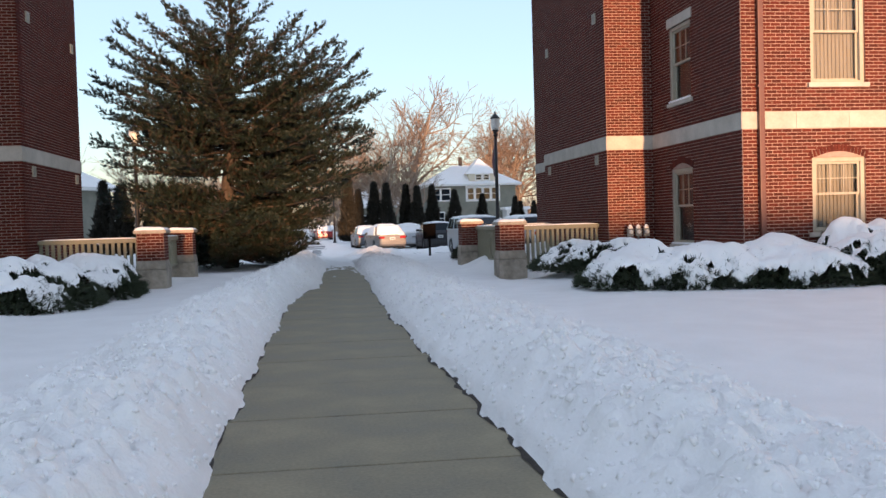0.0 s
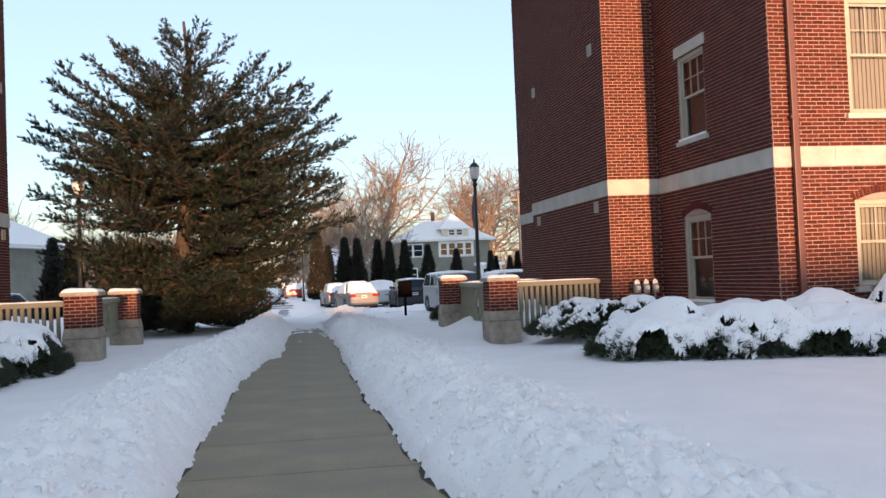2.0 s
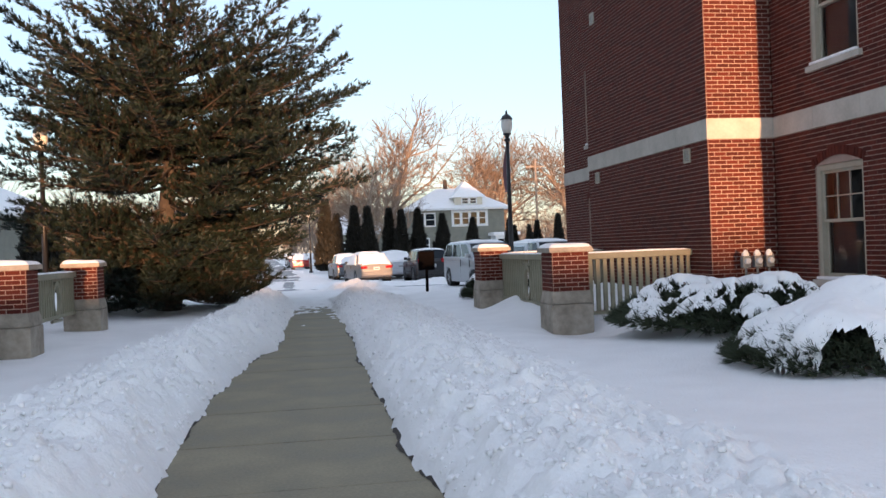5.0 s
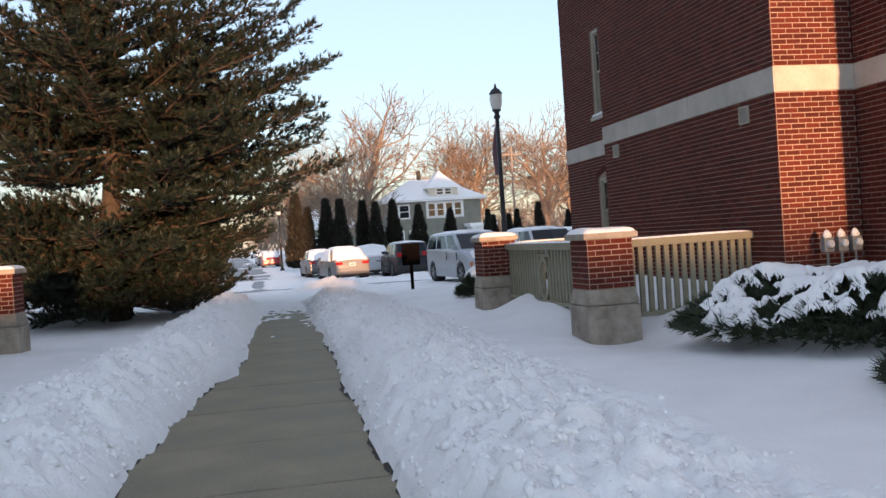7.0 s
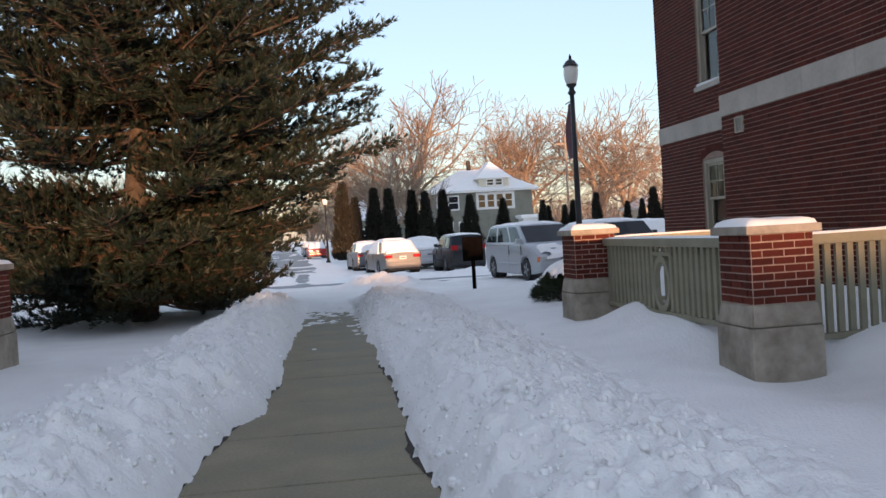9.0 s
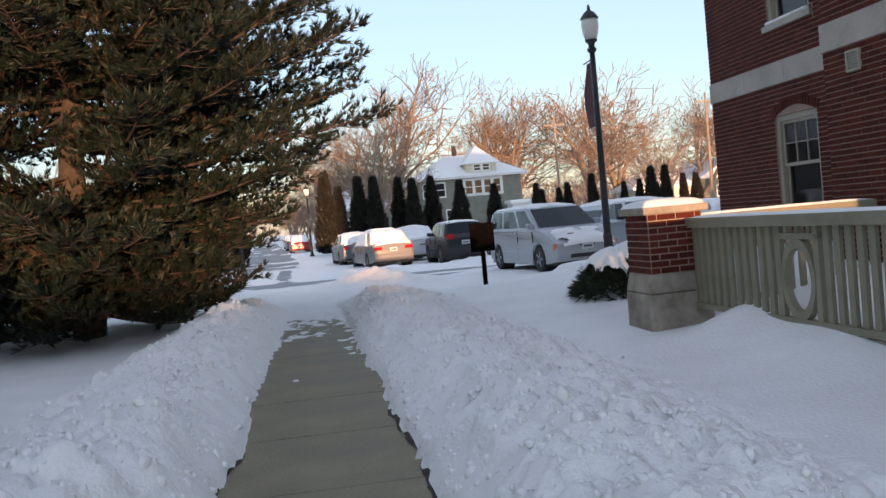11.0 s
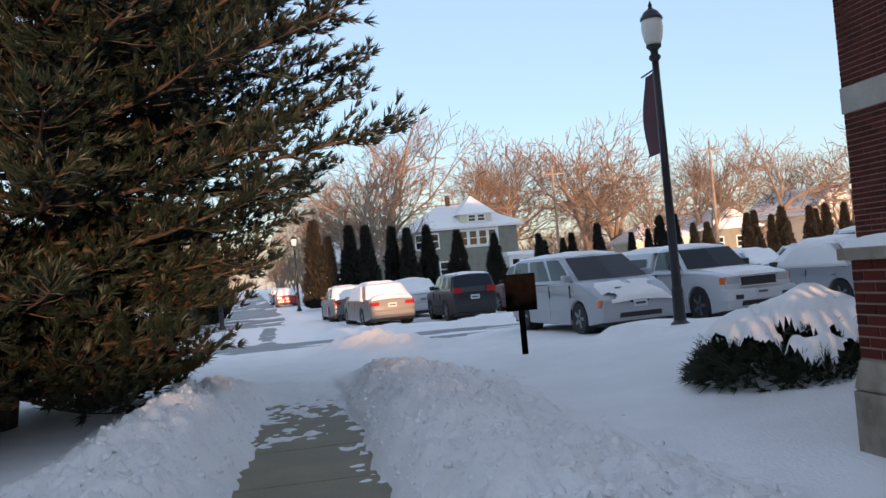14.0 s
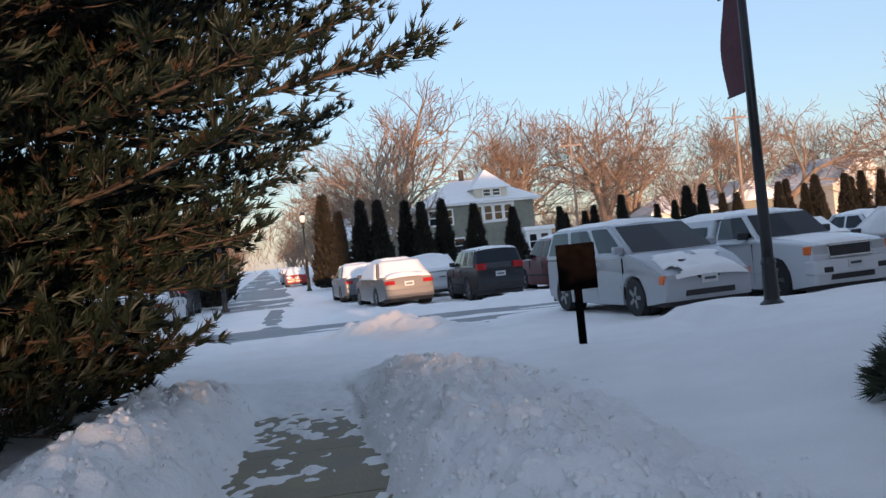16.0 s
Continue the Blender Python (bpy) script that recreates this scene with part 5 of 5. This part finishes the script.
    def at(q, f, s, out):
        """Point on the cabin's side, q up, f back to front."""
        a, b, c = gb0 + (gb1 - gb0) * q, gf0 + (gf1 - gf0) * q, wb + (wr - wb) * q
        return (a + (b - a) * f, s * (c + 0.03 * (1 - abs(2 * f - 1)) + out), zb + (zr - zb) * q)

    lo, hi = 0.12, 0.86
    doors = {"sedan": ((0.06, 0.46), (0.50, 0.93)), "suv": ((0.05, 0.29), (0.33, 0.62), (0.66, 0.94)), "van": ((0.04, 0.33), (0.36, 0.66), (0.69, 0.94)), "pickup": ((0.10, 0.92),)}[kind]
    for s in (-1, 1):
        for a, b in doors:
            mid = (a + b) / 2
            raw("side_window", [at(lo, a, s, 0.006), at(lo, mid, s, 0.008), at(lo, b, s, 0.006), at(hi, b - 0.02, s, 0.006), at(hi, mid, s, 0.008), at(hi, a + 0.01, s, 0.006)], [(0, 1, 2, 3, 4, 5)], M_CARGLASS, t)
    raw("windscreen", [(gf0 + (gf1 - gf0) * q + (0.06 if not yk else 0) + 0.008, yk * (wb + (wr - wb) * q) * 0.93, zb + (zr - zb) * q + 0.006) for q, yk in ((0.08, -1), (0.08, 0), (0.08, 1), (0.88, 1), (0.88, 0), (0.88, -1))], [(0, 1, 2, 3, 4, 5)], M_CARGLASS, t, "dark windscreen")
    raw("rear_window", [(gb0 + (gb1 - gb0) * q - (0.03 if not yk else 0) - 0.008, yk * (wb + (wr - wb) * q) * 0.88, zb + (zr - zb) * q + 0.004) for q, yk in ((0.18, -1), (0.18, 0), (0.18, 1), (0.86, 1), (0.86, 0), (0.86, -1))], [(0, 1, 2, 3, 4, 5)], M_CARGLASS, t, "dark rear window")
    if kind == "pickup":
        c = box(-h + 0.06, gb0 - 0.06, -w * 0.93, w * 0.93, belt - 0.01, H - 0.06, 0.07)
        for v in c.verts:
            if v.co.z > belt + 0.3:
                v.co.y *= 0.86
        part("cargo_cap", c, P, t, "white fibreglass cargo cap")
        for s in (-1, 1):
            raw("side_window", [(-h + 0.3, s * w * 0.925, belt + 0.12), (gb0 - 0.25, s * w * 0.925, belt + 0.12), (gb0 - 0.28, s * w * 0.845, H - 0.2), (-h + 0.33, s * w * 0.845, H - 0.2)], [(0, 1, 2, 3)], M_CARGLASS, t)
    # wheels
    for px in (xr, xf):
        for s in (-1, 1):
            wh = new("wheel")
            wh.parent = t
            wh.matrix_local = pose(px, s * (w - 0.115), R, 90 * s)
            part("tyre", lathe([(R * 0.62, -0.10), (R * 0.96, -0.105), (R, -0.07), (R, 0.07), (R * 0.96, 0.105), (R * 0.62, 0.10)], 24), M_RUBBER, wh)
            bm = lathe([(R * 0.62, -0.095), (R * 0.62, -0.085), (R * 0.5, -0.05), (0.05, -0.075), (0.03, -0.09)], 20)
            part("rim", bm, M_RIM, wh)
            for k in range(5):
                part("spoke", box(0.04, R * 0.6, -0.035, 0.035, -0.105, -0.07, 0.008, Matrix.Rotation(2 * math.pi * k / 5, 4, "Z")), M_RIM, wh)
            part("wheel_well", lathe([(ra - 0.01, 0.02), (ra - 0.01, 0.25)], 16), M_TRIM, wh, "dark wheel arch liner")
    part("underbody", box(-h + 0.15, h - 0.15, -w + 0.14, w - 0.14, 0.17, 0.45), M_TRIM, t)
    # lamps, bumpers, plates
    for s in (-1, 1):
        ya, yb = sorted((s * w * 0.50, s * w * 0.84))
        part("headlight", box(h - 0.17, h - 0.035, ya, yb, nose - 0.20, nose - 0.04, 0.025), M_HEAD, t)
        if kind in ("pickup", "van"):
            ya, yb = sorted((s * w * 0.80, s * w * 0.905))
            part("turn_signal", box(h - 0.24, h - 0.065, ya, yb, nose - 0.20, nose - 0.05, 0.02), M_AMBER, t, "amber turn signal")
        ya, yb = sorted((s * w * 0.50, s * w * 0.86))
        zt = belt - 0.20 if kind == "sedan" else belt - 0.12
        part("tail_light", box(-h - 0.02, -h + 0.22, ya, yb, zt, zt + 0.13 if kind == "sedan" else zt + 0.2, 0.02), M_RED, t, "red tail light")
        if lit:
            ya, yb = sorted((s * w * 0.55, s * w * 0.80))
            part("reflector", box(-h - 0.03, -h + 0.1, ya, yb, 0.42, 0.47, 0.006), M_REDLIT, t, "glowing red lower lamp")
        ya, yb = sorted((s * (w * 0.93), s * (w * 0.93 + 0.17)))
        part("mirror", box(gf0 - 0.42, gf0 - 0.27, ya, yb, belt + 0.02, belt + 0.16, 0.03), M_TRIM if kind != "van" else P, t)
        for px in ((gf0 - 1.25, gf0 - 2.2) if kind != "pickup" else (gf0 - 1.0,)):
            ya, yb = sorted((s * (w - 0.01), s * (w + 0.02)))
            part("door_handle", box(px, px + 0.16, ya, yb, belt - 0.16, belt - 0.13, 0.006), P, t)
        for px in (gf0 - 0.28, gf0 - 1.32) if kind != "pickup" else (gf0 - 0.15, gf0 - 1.2):
            ya, yb = sorted((s * (w * 0.97), s * (w + 0.002)))
            part("door_seam", box(px - 0.003, px + 0.003, ya, yb, 0.30, belt - 0.06), M_TRIM, t, "dark shut line of a door")
        ya, yb = sorted((s * (w * 0.985), s * (w + 0.012)))
        part("side_moulding", box(xr + ra + 0.05, xf - ra - 0.05, ya, yb, 0.48, 0.54, 0.006), M_TRIM if colour in ("dark", "maroon") else P, t)
    gw = 0.22 if kind == "van" else 0.46
    part("grille", box(h - 0.12, h - 0.01, -w * gw, w * gw, nose - (0.14 if kind == "van" else 0.24), nose - 0.07, 0.02), M_TRIM, t)
    if kind == "pickup":
        bm = bmesh.new()
        for za, zb2 in ((nose - 0.275, nose - 0.24), (nose - 0.07, nose - 0.035)):
            add_box(bm, h - 0.10, h + 0.005, -w * 0.5, w * 0.5, za, zb2, 0.008)
        part("grille_frame", bm, M_CHROME, t, "chrome grille surround")
        part("bumper", box(h - 0.20, h + 0.07, -w * 0.93, w * 0.93, 0.44, 0.68, 0.04), P, t)
        for s in (-1, 1):
            part("fog_lamp", box(h + 0.05, h + 0.08, s * w * 0.62 - 0.09, s * w * 0.62 + 0.09, 0.47, 0.56, 0.01), M_TRIM, t)
    part("lower_intake", box(h - 0.10, h + 0.003, -w * 0.5, w * 0.5, 0.33, 0.43, 0.015), M_TRIM, t)
    for px, zz in ((h + (0.075 if kind == "pickup" else 0.0), 0.52), (-h - 0.025, 0.72 if kind != "sedan" else 0.66)):
        part("number_plate", box(px - 0.012, px + 0.012, -0.155, 0.155, zz, zz + 0.15, 0.004), M_PLATE, t, "plain number plate")
        part("plate_bar", box(px - 0.014, px + 0.014, -0.11, 0.11, zz + 0.05, zz + 0.095), M_INK, t)
    part("rear_bumper", box(-h - 0.035, -h + 0.16, -w * 0.86, w * 0.86, 0.36, 0.56, 0.04), M_TRIM if kind == "suv" else P, t)
    # snow
    def heap(a, b, c, zz, hh, lab, n=16, keep=None, slope=0.0, lid=None):
        vs, fs = [], []
        for i in range(n + 1):
            for j in range(n + 1):
                p, q = i / n, j / n
                e = min(1.0, 5 * min(p, 1 - p), 5 * min(q, 1 - q))
                e = math.sqrt(max(0.0, 1 - (1 - e) ** 2))
                X, Y = a + (b - a) * p, -c + 2 * c * q
                k = noise.noise(Vector((X * 1.7 + x, Y * 1.7 + y, 0)))
                k2 = noise.noise(Vector((X * 5 + x, Y * 5, 3)))
                vs.append((X, Y, zz + (lid(X) if lid else 0.0) + slope * p + hh * e * (0.85 + 0.35 * k + 0.12 * k2) - 0.05 * (2 * q - 1) ** 2))
        for i in range(n):
            for j in range(n):
                r = i * (n + 1) + j
                if keep is None or keep(vs[r]):
                    fs.append((r, r + n + 1, r + n + 2, r + 1))
        raw("snow_load", vs, fs, M_SNOWCAP, t, lab, True)

    if snow > 0:
        ra0 = -h + 0.1 if kind == "pickup" else gb1 - 0.02
        heap(ra0, gf1 + 0.02, wr * 0.99, H - 0.025, 0.07 + 0.07 * snow, "rounded layer of snow on the roof")
    if snow >= 0.5:
        top_line = [(h + 0.01, nose - 0.07), (h - 0.20, nose), (h - 0.20 - 0.45 * (h - 0.2 - gf0), nose + (belt + 0.01 - nose) * 0.58), (gf0, belt + 0.01)]
        lid = lambda X: float(np.interp(X, [p for p, _ in top_line[::-1]], [q for _, q in top_line[::-1]]))
        if kind == "van":
            heap(h - 0.80, h + 0.012, w * 0.80, -0.02, 0.13, "broken slab of snow on the nose", 26, lambda v: noise.noise(Vector((v[0] * 4.0, v[1] * 3.0, 2.7))) > -0.22, 0, lid)
        else:
            heap(gf0 + 0.05, h - 0.10, w * 0.84, -0.01, 0.05 + 0.12 * max(0, snow - 0.5), "snow on the bonnet", lid=lid)
        if kind == "sedan":
            heap(-h + 0.02, gb0 + 0.15, w * 0.82, belt + 0.03, 0.10 * snow, "snow on the boot lid")
    if snow >= 1.2:
        for s in (-1, 1) if snow >= 1.5 else ():
            bm = bmesh.new()
            bm.faces.new([bm.verts.new(at(q, f, s, 0.02)) for q, f in ((0.02, 0.02), (0.02, 0.98), (0.97, 0.98), (0.97, 0.02))])
            bmesh.ops.subdivide_edges(bm, edges=bm.edges[:], cuts=5, use_grid_fill=True)
            for v in bm.verts:
                v.co.y += s * (0.03 + 0.03 * noise.noise(v.co * 2.5))
            bmesh.ops.solidify(bm, geom=bm.faces[:], thickness=0.03)
            part("snow_crust", bm, M_SNOWCAP, t, "snow burying the glass", True)
        for g0, g1, off in ((gf0, gf1, 0.07), (gb0, gb1, -0.05)):
            bm = bmesh.new()
            bm.faces.new([bm.verts.new((g0 + (g1 - g0) * q + off, yk * (wb + (wr - wb) * q) * 0.95, zb + (zr - zb) * q + 0.05)) for q, yk in ((0, -1), (0, 1), (0.95, 1), (0.95, -1))])
            bmesh.ops.subdivide_edges(bm, edges=bm.edges[:], cuts=5, use_grid_fill=True)
            for v in bm.verts:
                v.co.z += 0.03 * noise.noise(v.co * 3)
            bmesh.ops.solidify(bm, geom=bm.faces[:], thickness=0.05)
            part("snow_crust", bm, M_SNOWCAP, t, "snow burying the glass", True)
    return t


G = 0.04
# row that faces the walk
car(7.42, 39.75, -83, "silver", 4.85, 1.88, 1.67, "van", 0.55, "silver minivan with snow on roof and nose", z=G)
car(10.0, 39.7, -84, "white", 5.0, 1.76, 1.62, "pickup", 0.55, "white pickup truck with cargo cap and dusting of snow", z=G)
car(13.0, 39.0, 98, "silver", 4.6, 1.8, 1.45, "sedan", 1.6, "silver sedan buried under a thick layer of snow", z=G)
car(16.5, 40.2, -80, "white", 4.6, 1.86, 1.72, "suv", 1.3, "white SUV heaped with snow", z=G)
car(19.6, 40.0, -80, "grey", 4.6, 1.82, 1.46, "sedan", 1.6, "grey sedan buried in snow", z=G)
car(22.6, 40.5, -80, "silver", 4.6, 1.82, 1.46, "sedan", 1.4, "silver sedan buried in snow", z=G)
# row beyond the lane
G = -0.12
car(3.45, 60.5, 94, "grey", 4.4, 1.78, 1.42, "sedan", 1.2, "dark grey hatchback with snow on top", z=G)
car(4.2, 53.9, 97, "tan", 4.75, 1.86, 1.46, "sedan", 1.6, "champagne sedan under thick snow, rear lamps glowing", True, z=G)
car(5.9, 57.2, 96, "white", 4.6, 1.8, 1.45, "sedan", 1.6, "white sedan buried in snow", z=G)
car(7.0, 52.0, 93, "dark", 4.2, 1.72, 1.60, "suv", 0.4, "dark blue boxy SUV with lightly snowy roof", True, z=G)
car(9.9, 52.4, 98, "maroon", 4.6, 1.86, 1.74, "suv", 1.0, "maroon SUV with a snowy roof", z=G)
car(12.8, 53, 97, "white", 4.6, 1.8, 1.46, "sedan", 1.6, "white sedan buried in snow", z=G)
car(15.6, 53, 97, "grey", 4.5, 1.84, 1.7, "suv", 1.3, "grey SUV heaped with snow", z=G)
car(18.6, 53, 97, "silver", 4.6, 1.8, 1.46, "sedan", 1.6, "silver sedan buried in snow", z=G)
car(21.6, 53.4, 97, "white", 4.6, 1.8, 1.5, "sedan", 1.4, "white sedan buried in snow", z=G)
car(24.6, 53.4, 97, "dark", 4.6, 1.8, 1.7, "suv", 1.3, "dark SUV heaped with snow", z=G)
# street and far lot
car(1.0, 97, 92, "red", 4.5, 1.8, 1.45, "sedan", 1.2, "red sedan with snowy roof by the kerb", z=-0.12)
car(0.55, 109, 92, "grey", 4.5, 1.8, 1.45, "sedan", 1.2, "grey sedan with snowy roof by the kerb", z=-0.12)
car(0.2, 124, 92, "white", 4.5, 1.8, 1.5, "sedan", 1.2, "white sedan with snowy roof by the kerb", z=-0.12)
car(-4.1, 56.4, 88, "white", 4.6, 1.82, 1.46, "sedan", 1.4, "white sedan heaped with snow under the pine's edge", z=-0.12)
car(-4.2, 62.6, 90, "dark", 4.5, 1.84, 1.66, "suv", 1.0, "dark SUV with snowy roof", z=-0.12)
car(-4.9, 78, 91, "silver", 4.6, 1.8, 1.46, "sedan", 1.2, "silver sedan with snowy roof by the kerb", z=-0.12)
car(-7.2, 52.5, 60, "grey", 4.5, 1.8, 1.46, "sedan", 1.5, "grey sedan buried in snow", z=-0.12)
car(-9.6, 48.6, 50, "silver", 4.5, 1.8, 1.46, "sedan", 1.5, "silver sedan buried in snow", z=-0.12)
car(-12.4, 45.4, 50, "dark", 4.5, 1.84, 1.66, "suv", 1.3, "dark SUV heaped with snow", z=-0.12)


# ---- houses ----
def house(x, y, wd, dp, eave, ridge, siding, label, rot=0.0, gable=False):
    t = empty("house", pose(x, y, 0, 0, 0, rot), label, "house", "houses across the car park")
    part("wall", box(-wd / 2, wd / 2, 0, dp, 0, eave), siding, t, "")
    for k in range(int(eave / 0.28)):
        part("siding_board", box(-wd / 2 - 0.012, wd / 2 + 0.012, -0.014, 0.0, 0.28 * k + 0.01, 0.28 * k + 0.265), siding, t)
    o = 0.75
    bm = bmesh.new()
    if gable:
        pts = [(-wd / 2 - 0.3, -o, eave), (wd / 2 + 0.3, -o, eave), (wd / 2 + 0.3, dp + o, eave), (-wd / 2 - 0.3, dp + o, eave), (0, -o, ridge), (0, dp + o, ridge)]
        fs = ((0, 1, 4), (1, 2, 5, 4), (2, 3, 5), (3, 0, 4, 5), (3, 2, 1, 0))
    else:
        pts = [(-wd / 2 - o, -o, eave), (wd / 2 + o, -o, eave), (wd / 2 + o, dp + o, eave), (-wd / 2 - o, dp + o, eave), (-wd * 0.16, dp / 2, ridge), (wd * 0.16, dp / 2, ridge)]
        fs = ((0, 1, 5, 4), (1, 2, 5), (2, 3, 4, 5), (3, 0, 4), (3, 2, 1, 0))
    v = [bm.verts.new(p) for p in pts]
    for f in fs:
        bm.faces.new([v[i] for i in f])
    part("roof", bm, M_SNOWCAP, t, "roof under smooth snow")
    part("eave_board", box(-wd / 2 - o + 0.03, wd / 2 + o - 0.03, -o + 0.03, dp + o - 0.03, eave - 0.22, eave - 0.01), M_WHITE, t)
    if gable:
        raw("gable_wall", [(-wd / 2, -0.02, eave), (wd / 2, -0.02, eave), (0, -0.02, ridge - 0.3), (-wd / 2, 0.1, eave), (wd / 2, 0.1, eave), (0, 0.1, ridge - 0.3)], [(0, 1, 2), (5, 4, 3)], siding, t)

    def win(cx, z0, ww, hh, yy=-0.02):
        wn_ = new("window")
        wn_.parent = t
        wn_.matrix_local = pose(cx, yy, z0)
        bm = bmesh.new()
        for a, b, c, d in ((-ww / 2 - 0.13, -ww / 2, -0.1, hh + 0.15), (ww / 2, ww / 2 + 0.13, -0.1, hh + 0.15), (-ww / 2, ww / 2, hh, hh + 0.15), (-ww / 2, ww / 2, -0.1, 0), (-ww / 2, ww / 2, hh / 2 - 0.04, hh / 2 + 0.04)):
            add_box(bm, a, b, -0.06, 0.0, c, d)
        part("window_frame", bm, M_WHITE, wn_)
        raw("pane", [(-ww / 2, -0.02, 0), (ww / 2, -0.02, 0), (ww / 2, -0.02, hh), (-ww / 2, -0.02, hh)], [(0, 1, 2, 3)], M_CARGLASS, wn_)
        part("window_sill", box(-ww / 2 - 0.16, ww / 2 + 0.16, -0.12, 0, -0.16, -0.1), M_WHITE, wn_)

    return t, win


t, win = house(20.2, 112, 11.4, 9.5, 6.2, 8.9, M_SIDING, "two-storey grey foursquare house with snowy hip roof", 0)
for cx, ww in ((-4.75, 1.05), (-3.45, 1.05)):
    win(cx, 4.2, ww, 1.4)
part("window_band", box(-0.85, 3.65, -0.07, -0.016, 3.95, 5.95, 0.02), M_WHITE, t, "white band round the middle windows")
for k in range(4):
    win(-0.2 + 1.05 * k, 4.25, 0.72, 1.4, -0.075)
for cx in (-4.2, -2.4):
    win(cx, 1.2, 0.95, 1.4)
# hipped dormer
part("dormer_wall", box(-0.35, 3.05, 0.0, 4.5, 6.3, 7.55, 0.02), M_SIDING2, t, "pale dormer wall")
bm = bmesh.new()
v = [bm.verts.new(p) for p in ((-0.75, -0.4, 7.5), (3.45, -0.4, 7.5), (3.45, 5.2, 7.5), (-0.75, 5.2, 7.5), (1.35, 2.0, 9.6), (1.35, 4.2, 9.6))]
for f in ((0, 1, 4), (1, 2, 5, 4), (2, 3, 5), (3, 0, 4, 5), (3, 2, 1, 0)):
    bm.faces.new([v[i] for i in f])
part("dormer_roof", bm, M_SNOWCAP, t, "snowy hipped dormer roof")
for cx in (0.9, 1.9):
    win(cx, 6.75, 0.7, 0.6, -0.015)
part("chimney", box(-0.85, -0.4, 4.6, 5.1, 8.0, 10.0, 0.02), M_PINEBARK, t)
# porch
part("porch_wall", box(3.9, 6.6, -2.6, -0.02, 0, 2.7, 0.03), M_WHITE, t, "white porch")
for k in range(2):
    win(4.6 + k * 1.2, 0.9, 0.72, 1.4, -2.62)
part("porch_roof", box(3.6, 6.9, -3.0, 0.1, 2.7, 3.1, 0.12), M_SNOWCAP, t, "snowy porch roof")

t, win = house(76, 130, 9.5, 12, 5.2, 9.0, M_SIDING2, "cream gabled house with snowy roof", 12, gable=True)
win(-1.6, 2.6, 0.9, 1.5)
win(1.6, 2.6, 0.9, 1.5)
win(0, 5.6, 0.8, 1.2)
t, win = house(59, 128, 8.5, 10, 4.2, 6.8, M_SIDING, "small grey house with snowy roof", 5, gable=True)
win(-1.4, 1.6, 0.9, 1.3)
win(1.6, 1.6, 0.9, 1.3)
t, win = house(47, 122, 7, 9, 3.4, 5.6, M_SIDING2, "low cream house with snowy roof", -4)
win(0, 1.2, 1.2, 1.2)
t, win = house(7.6, 108, 7, 8, 3.6, 5.8, M_SIDING, "low house with snowy roof behind the arborvitae", 0)
win(-1.2, 1.2, 1.0, 1.2)
t, win = house(-22, 60, 9, 9, 4.6, 7.2, M_SIDING, "grey house with snowy roof beyond the pine", -20)
win(0, 1.4, 1.0, 1.3)
# unseen halls added behind the walk to shade the lawns and left-hand block
house(31, -45, 66, 12, 4.2, 4.5, M_SIDING2, "unseen long low hall added to shade the lawns", 180)
house(-29.3, -45, 54, 12, 14.0, 16.0, M_SIDING2, "unseen tall hall added to shade the left-hand block", 180)
